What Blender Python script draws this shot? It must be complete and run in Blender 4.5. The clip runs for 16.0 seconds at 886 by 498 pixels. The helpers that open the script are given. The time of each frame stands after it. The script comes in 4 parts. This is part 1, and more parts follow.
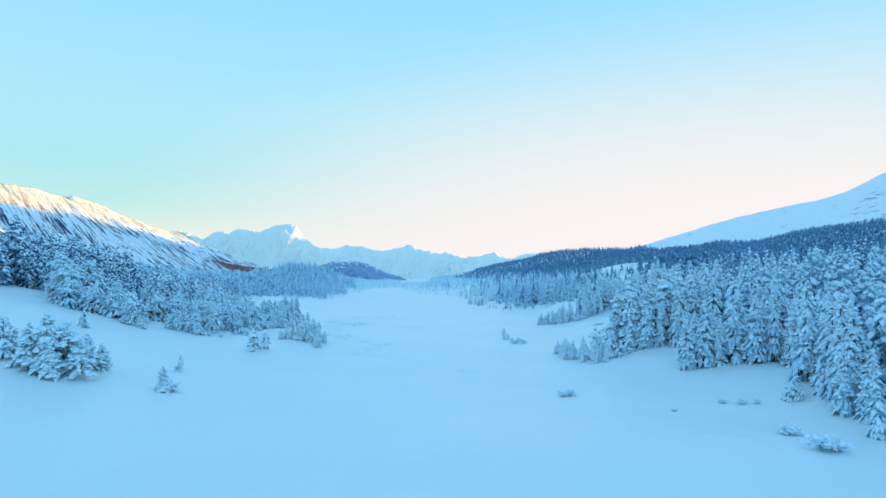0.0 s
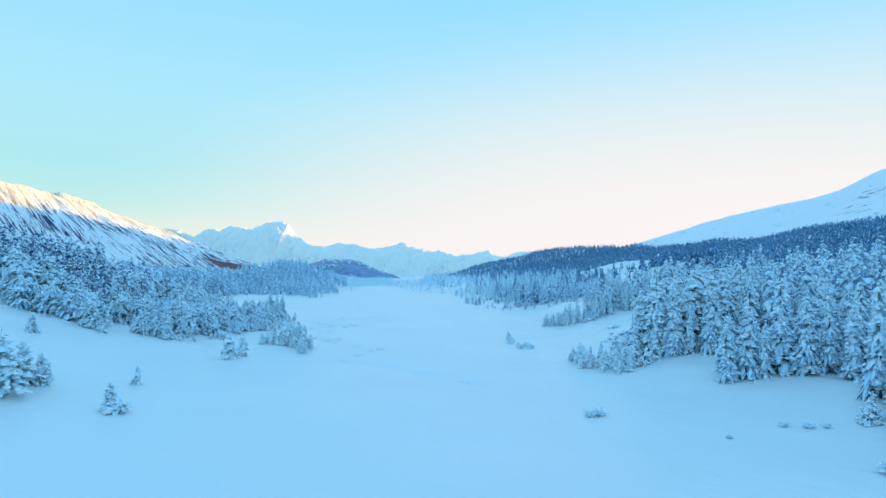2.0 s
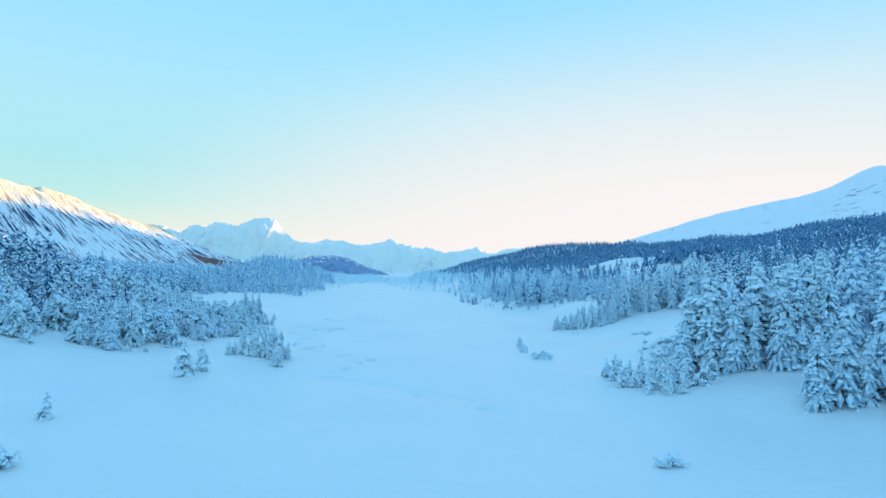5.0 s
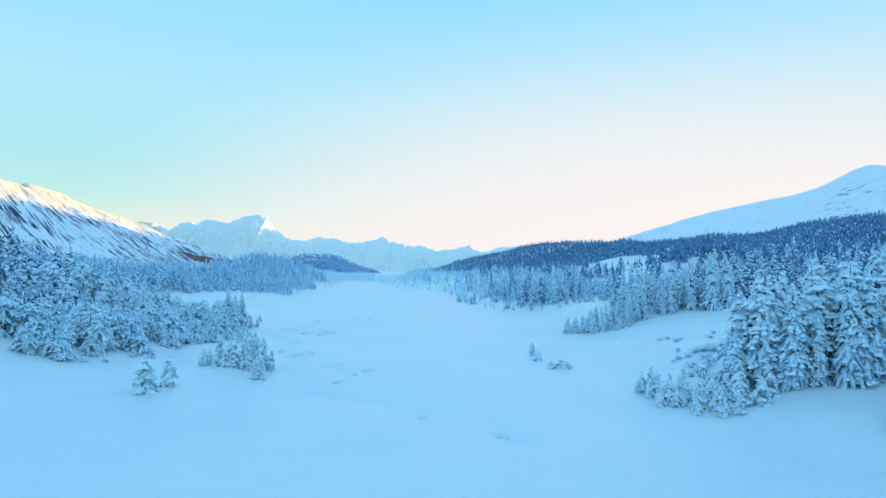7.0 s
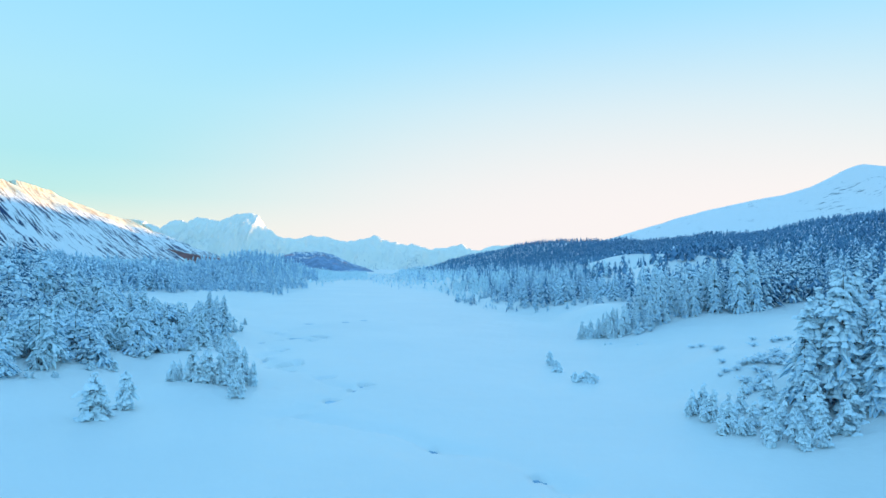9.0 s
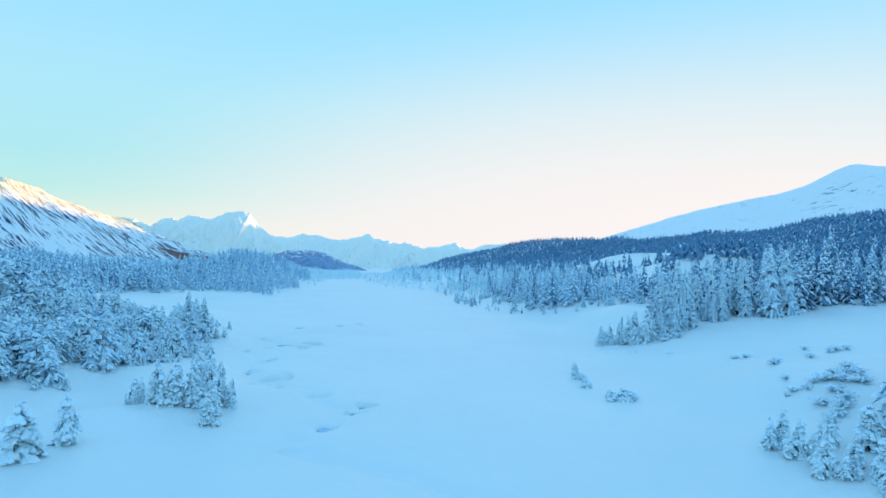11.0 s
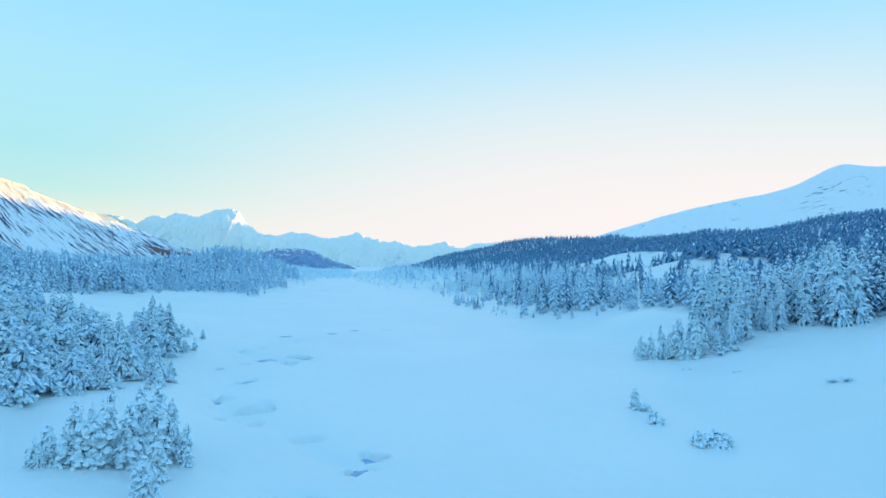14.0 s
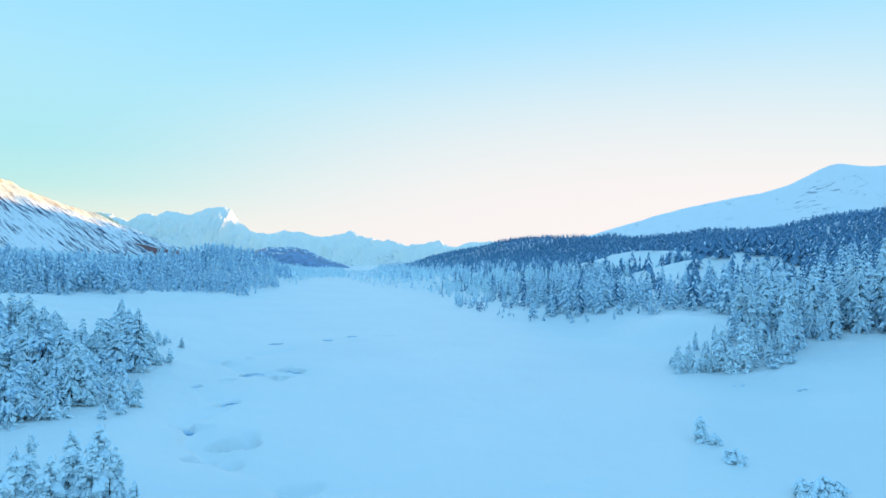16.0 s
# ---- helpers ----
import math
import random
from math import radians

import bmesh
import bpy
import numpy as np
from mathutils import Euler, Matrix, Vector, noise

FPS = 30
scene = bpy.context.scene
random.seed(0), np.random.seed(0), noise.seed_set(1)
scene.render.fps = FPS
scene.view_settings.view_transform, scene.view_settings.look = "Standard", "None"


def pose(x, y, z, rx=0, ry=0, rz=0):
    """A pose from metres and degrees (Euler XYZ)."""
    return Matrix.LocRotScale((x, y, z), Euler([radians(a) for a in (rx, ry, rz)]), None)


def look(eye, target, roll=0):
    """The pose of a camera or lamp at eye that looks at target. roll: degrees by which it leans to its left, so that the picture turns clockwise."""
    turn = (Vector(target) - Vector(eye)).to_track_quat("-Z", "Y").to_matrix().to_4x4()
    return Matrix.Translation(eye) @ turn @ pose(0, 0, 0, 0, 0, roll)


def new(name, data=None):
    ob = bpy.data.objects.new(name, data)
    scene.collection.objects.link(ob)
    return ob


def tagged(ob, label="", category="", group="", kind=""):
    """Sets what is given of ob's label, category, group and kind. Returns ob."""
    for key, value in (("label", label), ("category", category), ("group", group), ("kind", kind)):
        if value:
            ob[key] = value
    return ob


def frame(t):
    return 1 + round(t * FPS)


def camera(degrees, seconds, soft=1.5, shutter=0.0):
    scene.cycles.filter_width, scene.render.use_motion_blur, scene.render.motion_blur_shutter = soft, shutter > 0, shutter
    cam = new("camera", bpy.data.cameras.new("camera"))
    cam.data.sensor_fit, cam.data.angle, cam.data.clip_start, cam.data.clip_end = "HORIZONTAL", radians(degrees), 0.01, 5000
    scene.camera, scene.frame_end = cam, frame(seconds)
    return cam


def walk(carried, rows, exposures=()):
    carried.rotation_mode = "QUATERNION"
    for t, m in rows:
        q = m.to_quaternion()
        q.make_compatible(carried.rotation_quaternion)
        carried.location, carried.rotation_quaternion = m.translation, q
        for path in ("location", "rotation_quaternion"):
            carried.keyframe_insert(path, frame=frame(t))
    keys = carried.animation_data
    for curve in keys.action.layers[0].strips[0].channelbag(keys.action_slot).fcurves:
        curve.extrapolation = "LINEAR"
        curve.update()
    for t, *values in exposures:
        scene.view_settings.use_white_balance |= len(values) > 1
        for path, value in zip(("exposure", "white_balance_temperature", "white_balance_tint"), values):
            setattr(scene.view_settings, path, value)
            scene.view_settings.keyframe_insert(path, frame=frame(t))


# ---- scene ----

# ---------------------------------------------------------------- camera
cam = camera(70.0, 16.0, soft=1.5)
# seconds, x, y, z, tilt from straight down, lean, turn
PATH = [
    (0, 0.00, 0.00, 20.00, 92.409, -0.386, -3.870),
    (1, -0.23, 8.07, 19.96, 92.326, -0.429, -4.191),
    (2, -0.50, 16.02, 19.93, 92.237, -0.473, -4.528),
    (3, -0.81, 23.84, 19.90, 92.145, -0.516, -4.877),
    (4, -1.17, 31.55, 19.88, 92.053, -0.559, -5.233),
    (5, -1.55, 39.16, 19.86, 91.966, -0.602, -5.592),
    (6, -1.96, 46.69, 19.85, 91.885, -0.646, -5.952),
    (7, -2.40, 54.14, 19.84, 91.812, -0.689, -6.309),
    (8, -2.85, 61.53, 19.83, 91.747, -0.732, -6.662),
    (9, -3.32, 68.87, 19.83, 91.691, -0.776, -7.008),
    (10, -3.80, 76.18, 19.84, 91.643, -0.819, -7.348),
    (11, -4.28, 83.46, 19.85, 91.602, -0.862, -7.680),
    (12, -4.75, 90.72, 19.87, 91.565, -0.906, -8.004),
    (13, -5.23, 97.98, 19.90, 91.531, -0.949, -8.322),
    (14, -5.69, 105.25, 19.93, 91.496, -0.992, -8.633),
    (15, -6.13, 112.54, 19.96, 91.456, -1.035, -8.941),
    (16, -6.56, 119.86, 20.01, 91.405, -1.079, -9.246),
]
walk(cam, [(t, pose(x, y, z, rx, ry, rz)) for t, x, y, z, rx, ry, rz in PATH])

# ---------------------------------------------------------------- light
SUN_AZ, SUN_EL = radians(52.0), radians(1.3)      # clockwise from +y, above the horizon
sun_way = Vector((math.sin(SUN_AZ) * math.cos(SUN_EL), math.cos(SUN_AZ) * math.cos(SUN_EL), math.sin(SUN_EL)))

sun = new("sun", bpy.data.lights.new("sun", "SUN"))
sun.data.energy, sun.data.angle, sun.data.color = 4.4, radians(0.6), (1.0, 0.58, 0.24)
sun.matrix_world = look(sun_way * 1000.0, (0, 0, 0))


def world_sky():
    """A clear winter dusk: deep cyan-blue overhead, a wide pale glow above the hidden sun."""
    w = bpy.data.worlds.new("winter_sky")
    scene.world = w
    w.use_nodes = True
    n, l = w.node_tree.nodes, w.node_tree.links
    n.clear()
    out, bg = n.new("ShaderNodeOutputWorld"), n.new("ShaderNodeBackground")
    l.new(bg.outputs[0], out.inputs[0])
    coord, sep = n.new("ShaderNodeTexCoord"), n.new("ShaderNodeSeparateXYZ")
    l.new(coord.outputs["Generated"], sep.inputs[0])
    up = n.new("ShaderNodeValToRGB")                       # colour by height
    l.new(sep.outputs["Z"], up.inputs[0])
    r = up.color_ramp
    r.elements[0].position, r.elements[0].color = 0.0, (0.92, 0.92, 0.74, 1)
    r.elements[1].position, r.elements[1].color = 1.0, (0.28, 0.74, 1.36, 1)
    for at, col in ((0.05, (0.84, 0.94, 0.80, 1)), (0.10, (0.55, 0.90, 0.88, 1)), (0.15, (0.47, 0.87, 0.94, 1)), (0.24, (0.46, 0.86, 1.02, 1)), (0.42, (0.32, 0.77, 1.14, 1))):
        r.elements.new(at).color = col
    squash = n.new("ShaderNodeVectorMath")                 # the glow lies along the horizon
    squash.operation = "MULTIPLY"
    squash.inputs[1].default_value = (1.0, 1.0, 3.3)
    l.new(coord.outputs["Generated"], squash.inputs[0])
    norm = n.new("ShaderNodeVectorMath")
    norm.operation = "NORMALIZE"
    l.new(squash.outputs[0], norm.inputs[0])
    dot = n.new("ShaderNodeVectorMath")
    dot.operation = "DOT_PRODUCT"
    dot.inputs[1].default_value = (math.sin(radians(27)), math.cos(radians(27)), 0.02)
    l.new(norm.outputs[0], dot.inputs[0])
    glow = n.new("ShaderNodeValToRGB")
    l.new(dot.outputs["Value"], glow.inputs[0])
    g = glow.color_ramp
    g.interpolation = "EASE"
    g.elements[0].position, g.elements[0].color = 0.55, (0, 0, 0, 1)
    g.elements[1].position, g.elements[1].color = 0.985, (1, 1, 1, 1)
    mix = n.new("ShaderNodeMix")
    mix.data_type = "RGBA"
    l.new(glow.outputs[0], mix.inputs[0])
    l.new(up.outputs[0], mix.inputs[6])
    mix.inputs[7].default_value = (1.0, 0.95, 0.95, 1)
    back = n.new("ShaderNodeMapRange")                     # away from the sun the sky is blue down to the horizon
    back.inputs["From Min"].default_value, back.inputs["From Max"].default_value = 0.2, -0.6
    back.inputs["To Max"].default_value = 0.75
    l.new(dot.outputs["Value"], back.inputs["Value"])
    cold = n.new("ShaderNodeMix")
    cold.data_type = "RGBA"
    l.new(back.outputs[0], cold.inputs[0])
    l.new(mix.outputs[2], cold.inputs[6])
    cold.inputs[7].default_value = (0.35, 0.76, 1.13, 1)
    sky = n.new("ShaderNodeTexSky")
    sky.sky_type, sky.sun_disc = "NISHITA", False
    sky.sun_elevation, sky.sun_rotation = SUN_EL, SUN_AZ
    thin = n.new("ShaderNodeVectorMath")
    thin.operation = "SCALE"
    thin.inputs[3].default_value = 0.10
    l.new(sky.outputs[0], thin.inputs[0])
    both = n.new("ShaderNodeMix")
    both.data_type = "RGBA"
    both.inputs[0].default_value = 0.06
    l.new(cold.outputs[2], both.inputs[6])
    l.new(thin.outputs[0], both.inputs[7])
    l.new(both.outputs[2], bg.inputs[0])
    bg.inputs[1].default_value = 0.45


world_sky()
scene.view_settings.exposure = 1.152


# ---------------------------------------------------------------- materials
def material(name, rough=0.6):
    m = bpy.data.materials.new(name)
    m.use_nodes = True
    n, l = m.node_tree.nodes, m.node_tree.links
    b = n["Principled BSDF"]
    b.inputs["Roughness"].default_value = rough
    return m, n, l, b


def noise_node(n, l, vector, scale, detail=4.0, rough=0.55):
    t = n.new("ShaderNodeTexNoise")
    t.inputs["Scale"].default_value, t.inputs["Detail"].default_value, t.inputs["Roughness"].default_value = scale, detail, rough
    if vector:
        l.new(vector, t.inputs["Vector"])
    return t.outputs["Fac"]


def ramp_node(n, l, fac, stops):
    r = n.new("ShaderNodeValToRGB")
    l.new(fac, r.inputs[0])
    e = r.color_ramp.elements
    e[0].position, e[0].color = stops[0][0], (*stops[0][1], 1)
    e[1].position, e[1].color = stops[-1][0], (*stops[-1][1], 1)
    for at, col in stops[1:-1]:
        e.new(at).color = (*col, 1)
    return r.outputs[0]


def mix_node(n, l, fac, a, b):
    m = n.new("ShaderNodeMix")
    m.data_type = "RGBA"
    for socket, v in ((m.inputs[0], fac), (m.inputs[6], a), (m.inputs[7], b)):
        if isinstance(v, tuple):
            socket.default_value = (*v, 1)
        elif isinstance(v, float):
            socket.default_value = v
        else:
            l.new(v, socket)
    return m.outputs[2]


def bump_node(n, l, height, strength, distance, before=None):
    b = n.new("ShaderNodeBump")
    b.inputs["Strength"].default_value, b.inputs["Distance"].default_value = strength, distance
    l.new(height, b.inputs["Height"])
    if before:
        l.new(before, b.inputs["Normal"])
    return b.outputs[0]


def mat_ground():
    m, n, l, b = material("wind_packed_snow", 0.48)
    b.inputs["Specular IOR Level"].default_value = 0.75
    pos = n.new("ShaderNodeNewGeometry").outputs["Position"]
    wide, fine = noise_node(n, l, pos, 0.035, 5), noise_node(n, l, pos, 2.2, 5, 0.65)
    col = ramp_node(n, l, wide, [(0.25, (0.75, 0.81, 0.815)), (0.75, (0.83, 0.865, 0.855))])
    l.new(col, b.inputs["Base Color"])
    drift = noise_node(n, l, pos, 0.22, 4)
    nrm = bump_node(n, l, drift, 0.5, 0.6)
    l.new(bump_node(n, l, fine, 0.35, 0.05, nrm), b.inputs["Normal"])
    return m


def mat_tree_snow():
    m, n, l, b = material("clinging_snow", 0.7)
    isle = n.new("ShaderNodeNewGeometry").outputs["Random Per Island"]
    col = ramp_node(n, l, isle, [(0.0, (0.74, 0.915, 1.0)), (1.0, (0.84, 0.96, 1.0))])
    l.new(col, b.inputs["Base Color"])
    pos = n.new("ShaderNodeNewGeometry").outputs["Position"]
    l.new(bump_node(n, l, noise_node(n, l, pos, 3.2, 5, 0.65), 0.4, 0.12), b.inputs["Normal"])
    return m


def mat_needles(name, rime, low, high):
    """Needles with rime on them; low, high: how much of it."""
    m, n, l, b = material(name, 0.9)
    b.inputs["Specular IOR Level"].default_value = 0.1
    isle = n.new("ShaderNodeNewGeometry").outputs["Random Per Island"]
    pos = n.new("ShaderNodeNewGeometry").outputs["Position"]
    deep = ramp_node(n, l, isle, [(0.0, (0.014, 0.048, 0.17)), (0.6, (0.028, 0.088, 0.25)), (1.0, (0.060, 0.16, 0.34))])
    frost = ramp_node(n, l, noise_node(n, l, pos, 4.5, 4, 0.7), [(low, (0, 0, 0)), (high, (1, 1, 1))])
    l.new(mix_node(n, l, frost, deep, rime), b.inputs["Base Color"])
    l.new(bump_node(n, l, noise_node(n, l, pos, 14.0, 2), 0.8, 0.08), b.inputs["Normal"])
    return m


def mat_bark():
    m, n, l, b = material("spruce_bark", 0.9)
    pos = n.new("ShaderNodeNewGeometry").outputs["Position"]
    col = ramp_node(n, l, noise_node(n, l, pos, 6.0, 5), [(0.35, (0.035, 0.028, 0.024)), (0.65, (0.11, 0.09, 0.075))])
    l.new(col, b.inputs["Base Color"])
    l.new(bump_node(n, l, noise_node(n, l, pos, 20.0, 3), 0.7, 0.03), b.inputs["Normal"])
    return m


def mat_hollow():
    m, n, l, b = material("dark_hollow", 0.45)
    pos = n.new("ShaderNodeNewGeometry").outputs["Position"]
    # dark tone for creek water and for shade painted into the hollows
    l.new(ramp_node(n, l, noise_node(n, l, pos, 0.7, 3), [(0.38, (0.20, 0.37, 0.52)), (0.62, (0.48, 0.67, 0.80))]), b.inputs["Base Color"])
    b.inputs["Specular IOR Level"].default_value = 0.08
    return m


def mat_mountain(name, cover, rock, streak, snow=(0.86, 0.88, 0.90), sun_gold=0.0, patchy=0.35, edge=0.05, foot=None, rust=None):
    """Snow with rock that breaks through in streaks down the slope. cover: how much snow; streak: metres along, metres
    down, slant;
    sun_gold: metres below the crest whose colour is painted a sunlit gold with brown patches; patchy: how unevenly rock
    shows;
    foot: metres below the crest where brush begins to show and where it is thick; rust: the colour of random reddish
    patches."""
    m, n, l, b = material(name, 0.8)
    uv = n.new("ShaderNodeUVMap").outputs[0]
    stretch = n.new("ShaderNodeMapping")
    stretch.inputs["Rotation"].default_value = (0, 0, radians(streak[2]))
    stretch.inputs["Scale"].default_value = (1 / streak[0], 1 / streak[1], 1)
    l.new(uv, stretch.inputs[0])
    lines = noise_node(n, l, stretch.outputs[0], 1.0, 8, 0.72)
    pos = n.new("ShaderNodeNewGeometry").outputs["Position"]
    patch = noise_node(n, l, pos, 0.0045, 5, 0.6)
    add = n.new("ShaderNodeMath")
    add.operation = "MULTIPLY_ADD"
    l.new(patch, add.inputs[0])
    add.inputs[1].default_value = patchy
    l.new(lines, add.inputs[2])
    show = add.outputs[0]
    sep = n.new("ShaderNodeSeparateXYZ")
    l.new(uv, sep.inputs[0])
    if foot:
        down = n.new("ShaderNodeMapRange")
        down.inputs["From Min"].default_value, down.inputs["From Max"].default_value = foot
        down.inputs["To Max"].default_value = 0.16
        l.new(sep.outputs["Y"], down.inputs["Value"])
        more = n.new("ShaderNodeMath")
        l.new(show, more.inputs[0])
        l.new(down.outputs[0], more.inputs[1])
        show = more.outputs[0]
    bare = ramp_node(n, l, show, [(cover, (0, 0, 0)), (cover + edge, (1, 1, 1))])
    stone = ramp_node(n, l, noise_node(n, l, pos, 0.03, 6), [(0.35, tuple(v * 0.55 for v in rock)), (0.65, rock)])
    if rust:
        reds = ramp_node(n, l, noise_node(n, l, pos, 0.011, 4), [(0.60, (0, 0, 0)), (0.68, (1, 1, 1))])
        stone = mix_node(n, l, reds, stone, rust)
    white = snow
    # low sun's gold painted into crest snow and rock, with brown patches
    if sun_gold:
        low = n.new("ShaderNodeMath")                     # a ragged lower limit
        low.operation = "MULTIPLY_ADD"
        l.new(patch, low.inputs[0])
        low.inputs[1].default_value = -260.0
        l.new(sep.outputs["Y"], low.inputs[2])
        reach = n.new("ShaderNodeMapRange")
        reach.inputs["From Min"].default_value, reach.inputs["From Max"].default_value = sun_gold - 130, sun_gold - 210
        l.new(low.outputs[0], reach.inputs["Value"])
        gold = ramp_node(n, l, noise_node(n, l, pos, 0.025, 7, 0.7), [(0.24, (0.55, 0.36, 0.19)), (0.33, (0.93, 0.80, 0.55)), (0.7, (0.97, 0.90, 0.72))])
        white = mix_node(n, l, reach.outputs[0], snow, gold)
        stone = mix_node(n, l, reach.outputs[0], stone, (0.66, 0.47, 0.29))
    l.new(mix_node(n, l, bare, white, stone), b.inputs["Base Color"])
    rough = noise_node(n, l, pos, 0.02, 8, 0.65)
    nrm = bump_node(n, l, rough, 0.6, 18.0)
    l.new(bump_node(n, l, lines, 0.3, 5.0, nrm), b.inputs["Normal"])
    return m


M_GROUND, M_SNOW, M_BARK, M_HOLLOW = mat_ground(), mat_tree_snow(), mat_bark(), mat_hollow()
M_NEEDLE = mat_needles("frosted_needles", (0.58, 0.84, 1.0), 0.17, 0.42)
M_RIME = mat_needles("rimed_needles", (0.70, 0.90, 0.96), 0.14, 0.36)
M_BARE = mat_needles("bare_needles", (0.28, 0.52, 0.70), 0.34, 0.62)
M_WOOD = mat_needles("forest_needles", (0.56, 0.81, 0.97), 0.27, 0.55)
M_TWIG = mat_needles("frosted_twigs", (0.60, 0.80, 0.93), 0.10, 0.34)
M_LEFT = mat_mountain("snow_with_rock_ribs", 0.640, (0.012, 0.036, 0.13), (13.0, 170.0, 0.0), sun_gold=190.0, patchy=0.24, edge=0.03)
# distance haze put into the snow as a warm pale tint
M_FAR = mat_mountain("haze_tinted_peaks", 0.79, (0.45, 0.54, 0.62), (12.0, 30.0, 0.0), (0.95, 0.92, 0.84), foot=(330.0, 800.0), edge=0.14)
M_RIGHT = mat_mountain("smooth_snow_slope", 0.84, (0.05, 0.09, 0.15), (52.0, 11.0, 0.0), (0.92, 0.91, 0.91), patchy=0.42)
# brush colour paled and blued to stand in for distance haze
M_BROWN = mat_mountain("haze_tinted_brush", 0.60, (0.26, 0.40, 0.62), (12.0, 22.0, 0.0), foot=(10.0, 110.0), rust=(0.46, 0.27, 0.30), edge=0.12)
# warm sunlight on the spur put into the brush's red
M_RED = mat_mountain("sun_reddened_brush", 0.46, (0.30, 0.12, 0.11), (40.0, 60.0, 0.0))


# ---------------------------------------------------------------- number helpers
def lattice(ix, iy, seed):
    v = np.sin(ix * 127.1 + iy * 311.7 + seed * 74.7) * 43758.5453
    return v - np.floor(v)


def value_noise(x, y, seed=0):
    ix, iy = np.floor(x), np.floor(y)
    fx, fy = x - ix, y - iy
    fx, fy = fx * fx * (3 - 2 * fx), fy * fy * (3 - 2 * fy)
    a, b = lattice(ix, iy, seed), lattice(ix + 1, iy, seed)
    c, d = lattice(ix, iy + 1, seed), lattice(ix + 1, iy + 1, seed)
    return a + (b - a) * fx + (c - a) * fy + (a - b - c + d) * fx * fy


def fbm(x, y, size, octaves=4, seed=0, gain=0.5):
    """Rolling noise about zero, within about one."""
    total, amp, x, y = 0.0, 1.0, np.asarray(x, float) / size, np.asarray(y, float) / size
    for k in range(octaves):
        total = total + amp * (2 * value_noise(x, y, seed + 13 * k) - 1)
        x, y, amp = x * 2.03 + 5.2, y * 2.03 + 1.7, amp * gain
    return total


def smooth(a, b, v):
    t = np.clip((v - a) / (b - a), 0, 1)
    return t * t * (3 - 2 * t)


def inside(x, y, corners):
    hit = np.zeros(np.shape(x), bool)
    for (x0, y0), (x1, y1) in zip(corners, corners[1:] + corners[:1]):
        cross = (y0 > y) != (y1 > y)
        at = x0 + (y - y0) * (x1 - x0) / (y1 - y0 if y1 != y0 else 1e-9)
        hit ^= cross & (x < at)
    return hit


def near_line(x, y, line):
    """Distance to a polyline, how far along it the nearest place lies, and how far south of it the place is."""
    best, along, south, run = np.full(np.shape(x), 1e9), np.zeros(np.shape(x)), np.zeros(np.shape(x)), 0.0
    for (x0, y0), (x1, y1) in zip(line[:-1], line[1:]):
        dx, dy = x1 - x0, y1 - y0
        long = math.hypot(dx, dy)
        t = np.clip(((x - x0) * dx + (y - y0) * dy) / long ** 2, 0, 1)
        d = np.hypot(x - x0 - t * dx, y - y0 - t * dy)
        closer = d < best
        flip = -1.0 if dx > 0 else 1.0
        along = np.where(closer, run + t * long, along)
        south = np.where(closer, flip * (-(x - x0) * dy + (y - y0) * dx) / long, south)
        best, run = np.minimum(best, d), run + long
    return best, along, south


# ---------------------------------------------------------------- the lie of the land
LEFT_FOOT = ((-600, 0, 90, 120, 145, 165, 200, 240, 350, 430, 500, 560, 800, 1500, 5000),
             (-30, -26, -27, -22, -15, -13, -25, -29, -50, -46, -41, -38, -60, -120, -300))
RIGHT_FOOT = ((-600, 0, 70, 110, 132, 150, 185, 212, 250, 300, 350, 430, 500, 547, 700, 1000, 5000),
              (42, 42, 44, 40, 29, 34, 40, 43, 50, 44, 40, 45, 46, 20, 10, 30, 200))
RIDGE = ((-600, 0, 300, 513, 680, 800, 958, 1077, 1213, 1320, 1400, 5000),
         (480, 450, 420, 400, 420, 417, 430, 403, 302, 200, 130, 300))
RIDGE_UP = ((-600, 0, 300, 513, 680, 800, 958, 1077, 1213, 1320, 1400, 1500, 5000),
            (74, 72, 66, 61, 54, 52, 52, 62, 63, 35, 6, 0, 0))
CREEK = [(40, 263), (25, 262), (10, 260), (-2, 257), (-10, 250), (-19, 237), (-25, 227), (-20, 217), (-13, 216), (-15, 209),
         (-25, 207), (-22, 200), (-18, 199), (-22, 190), (-21, 184), (-17, 177), (-12, 172), (-8, 163), (-4, 160), (-7, 152),
         (-12, 146), (-6, 141), (0, 137), (4, 131), (9, 128), (13, 121), (16, 105), (17, 90)]
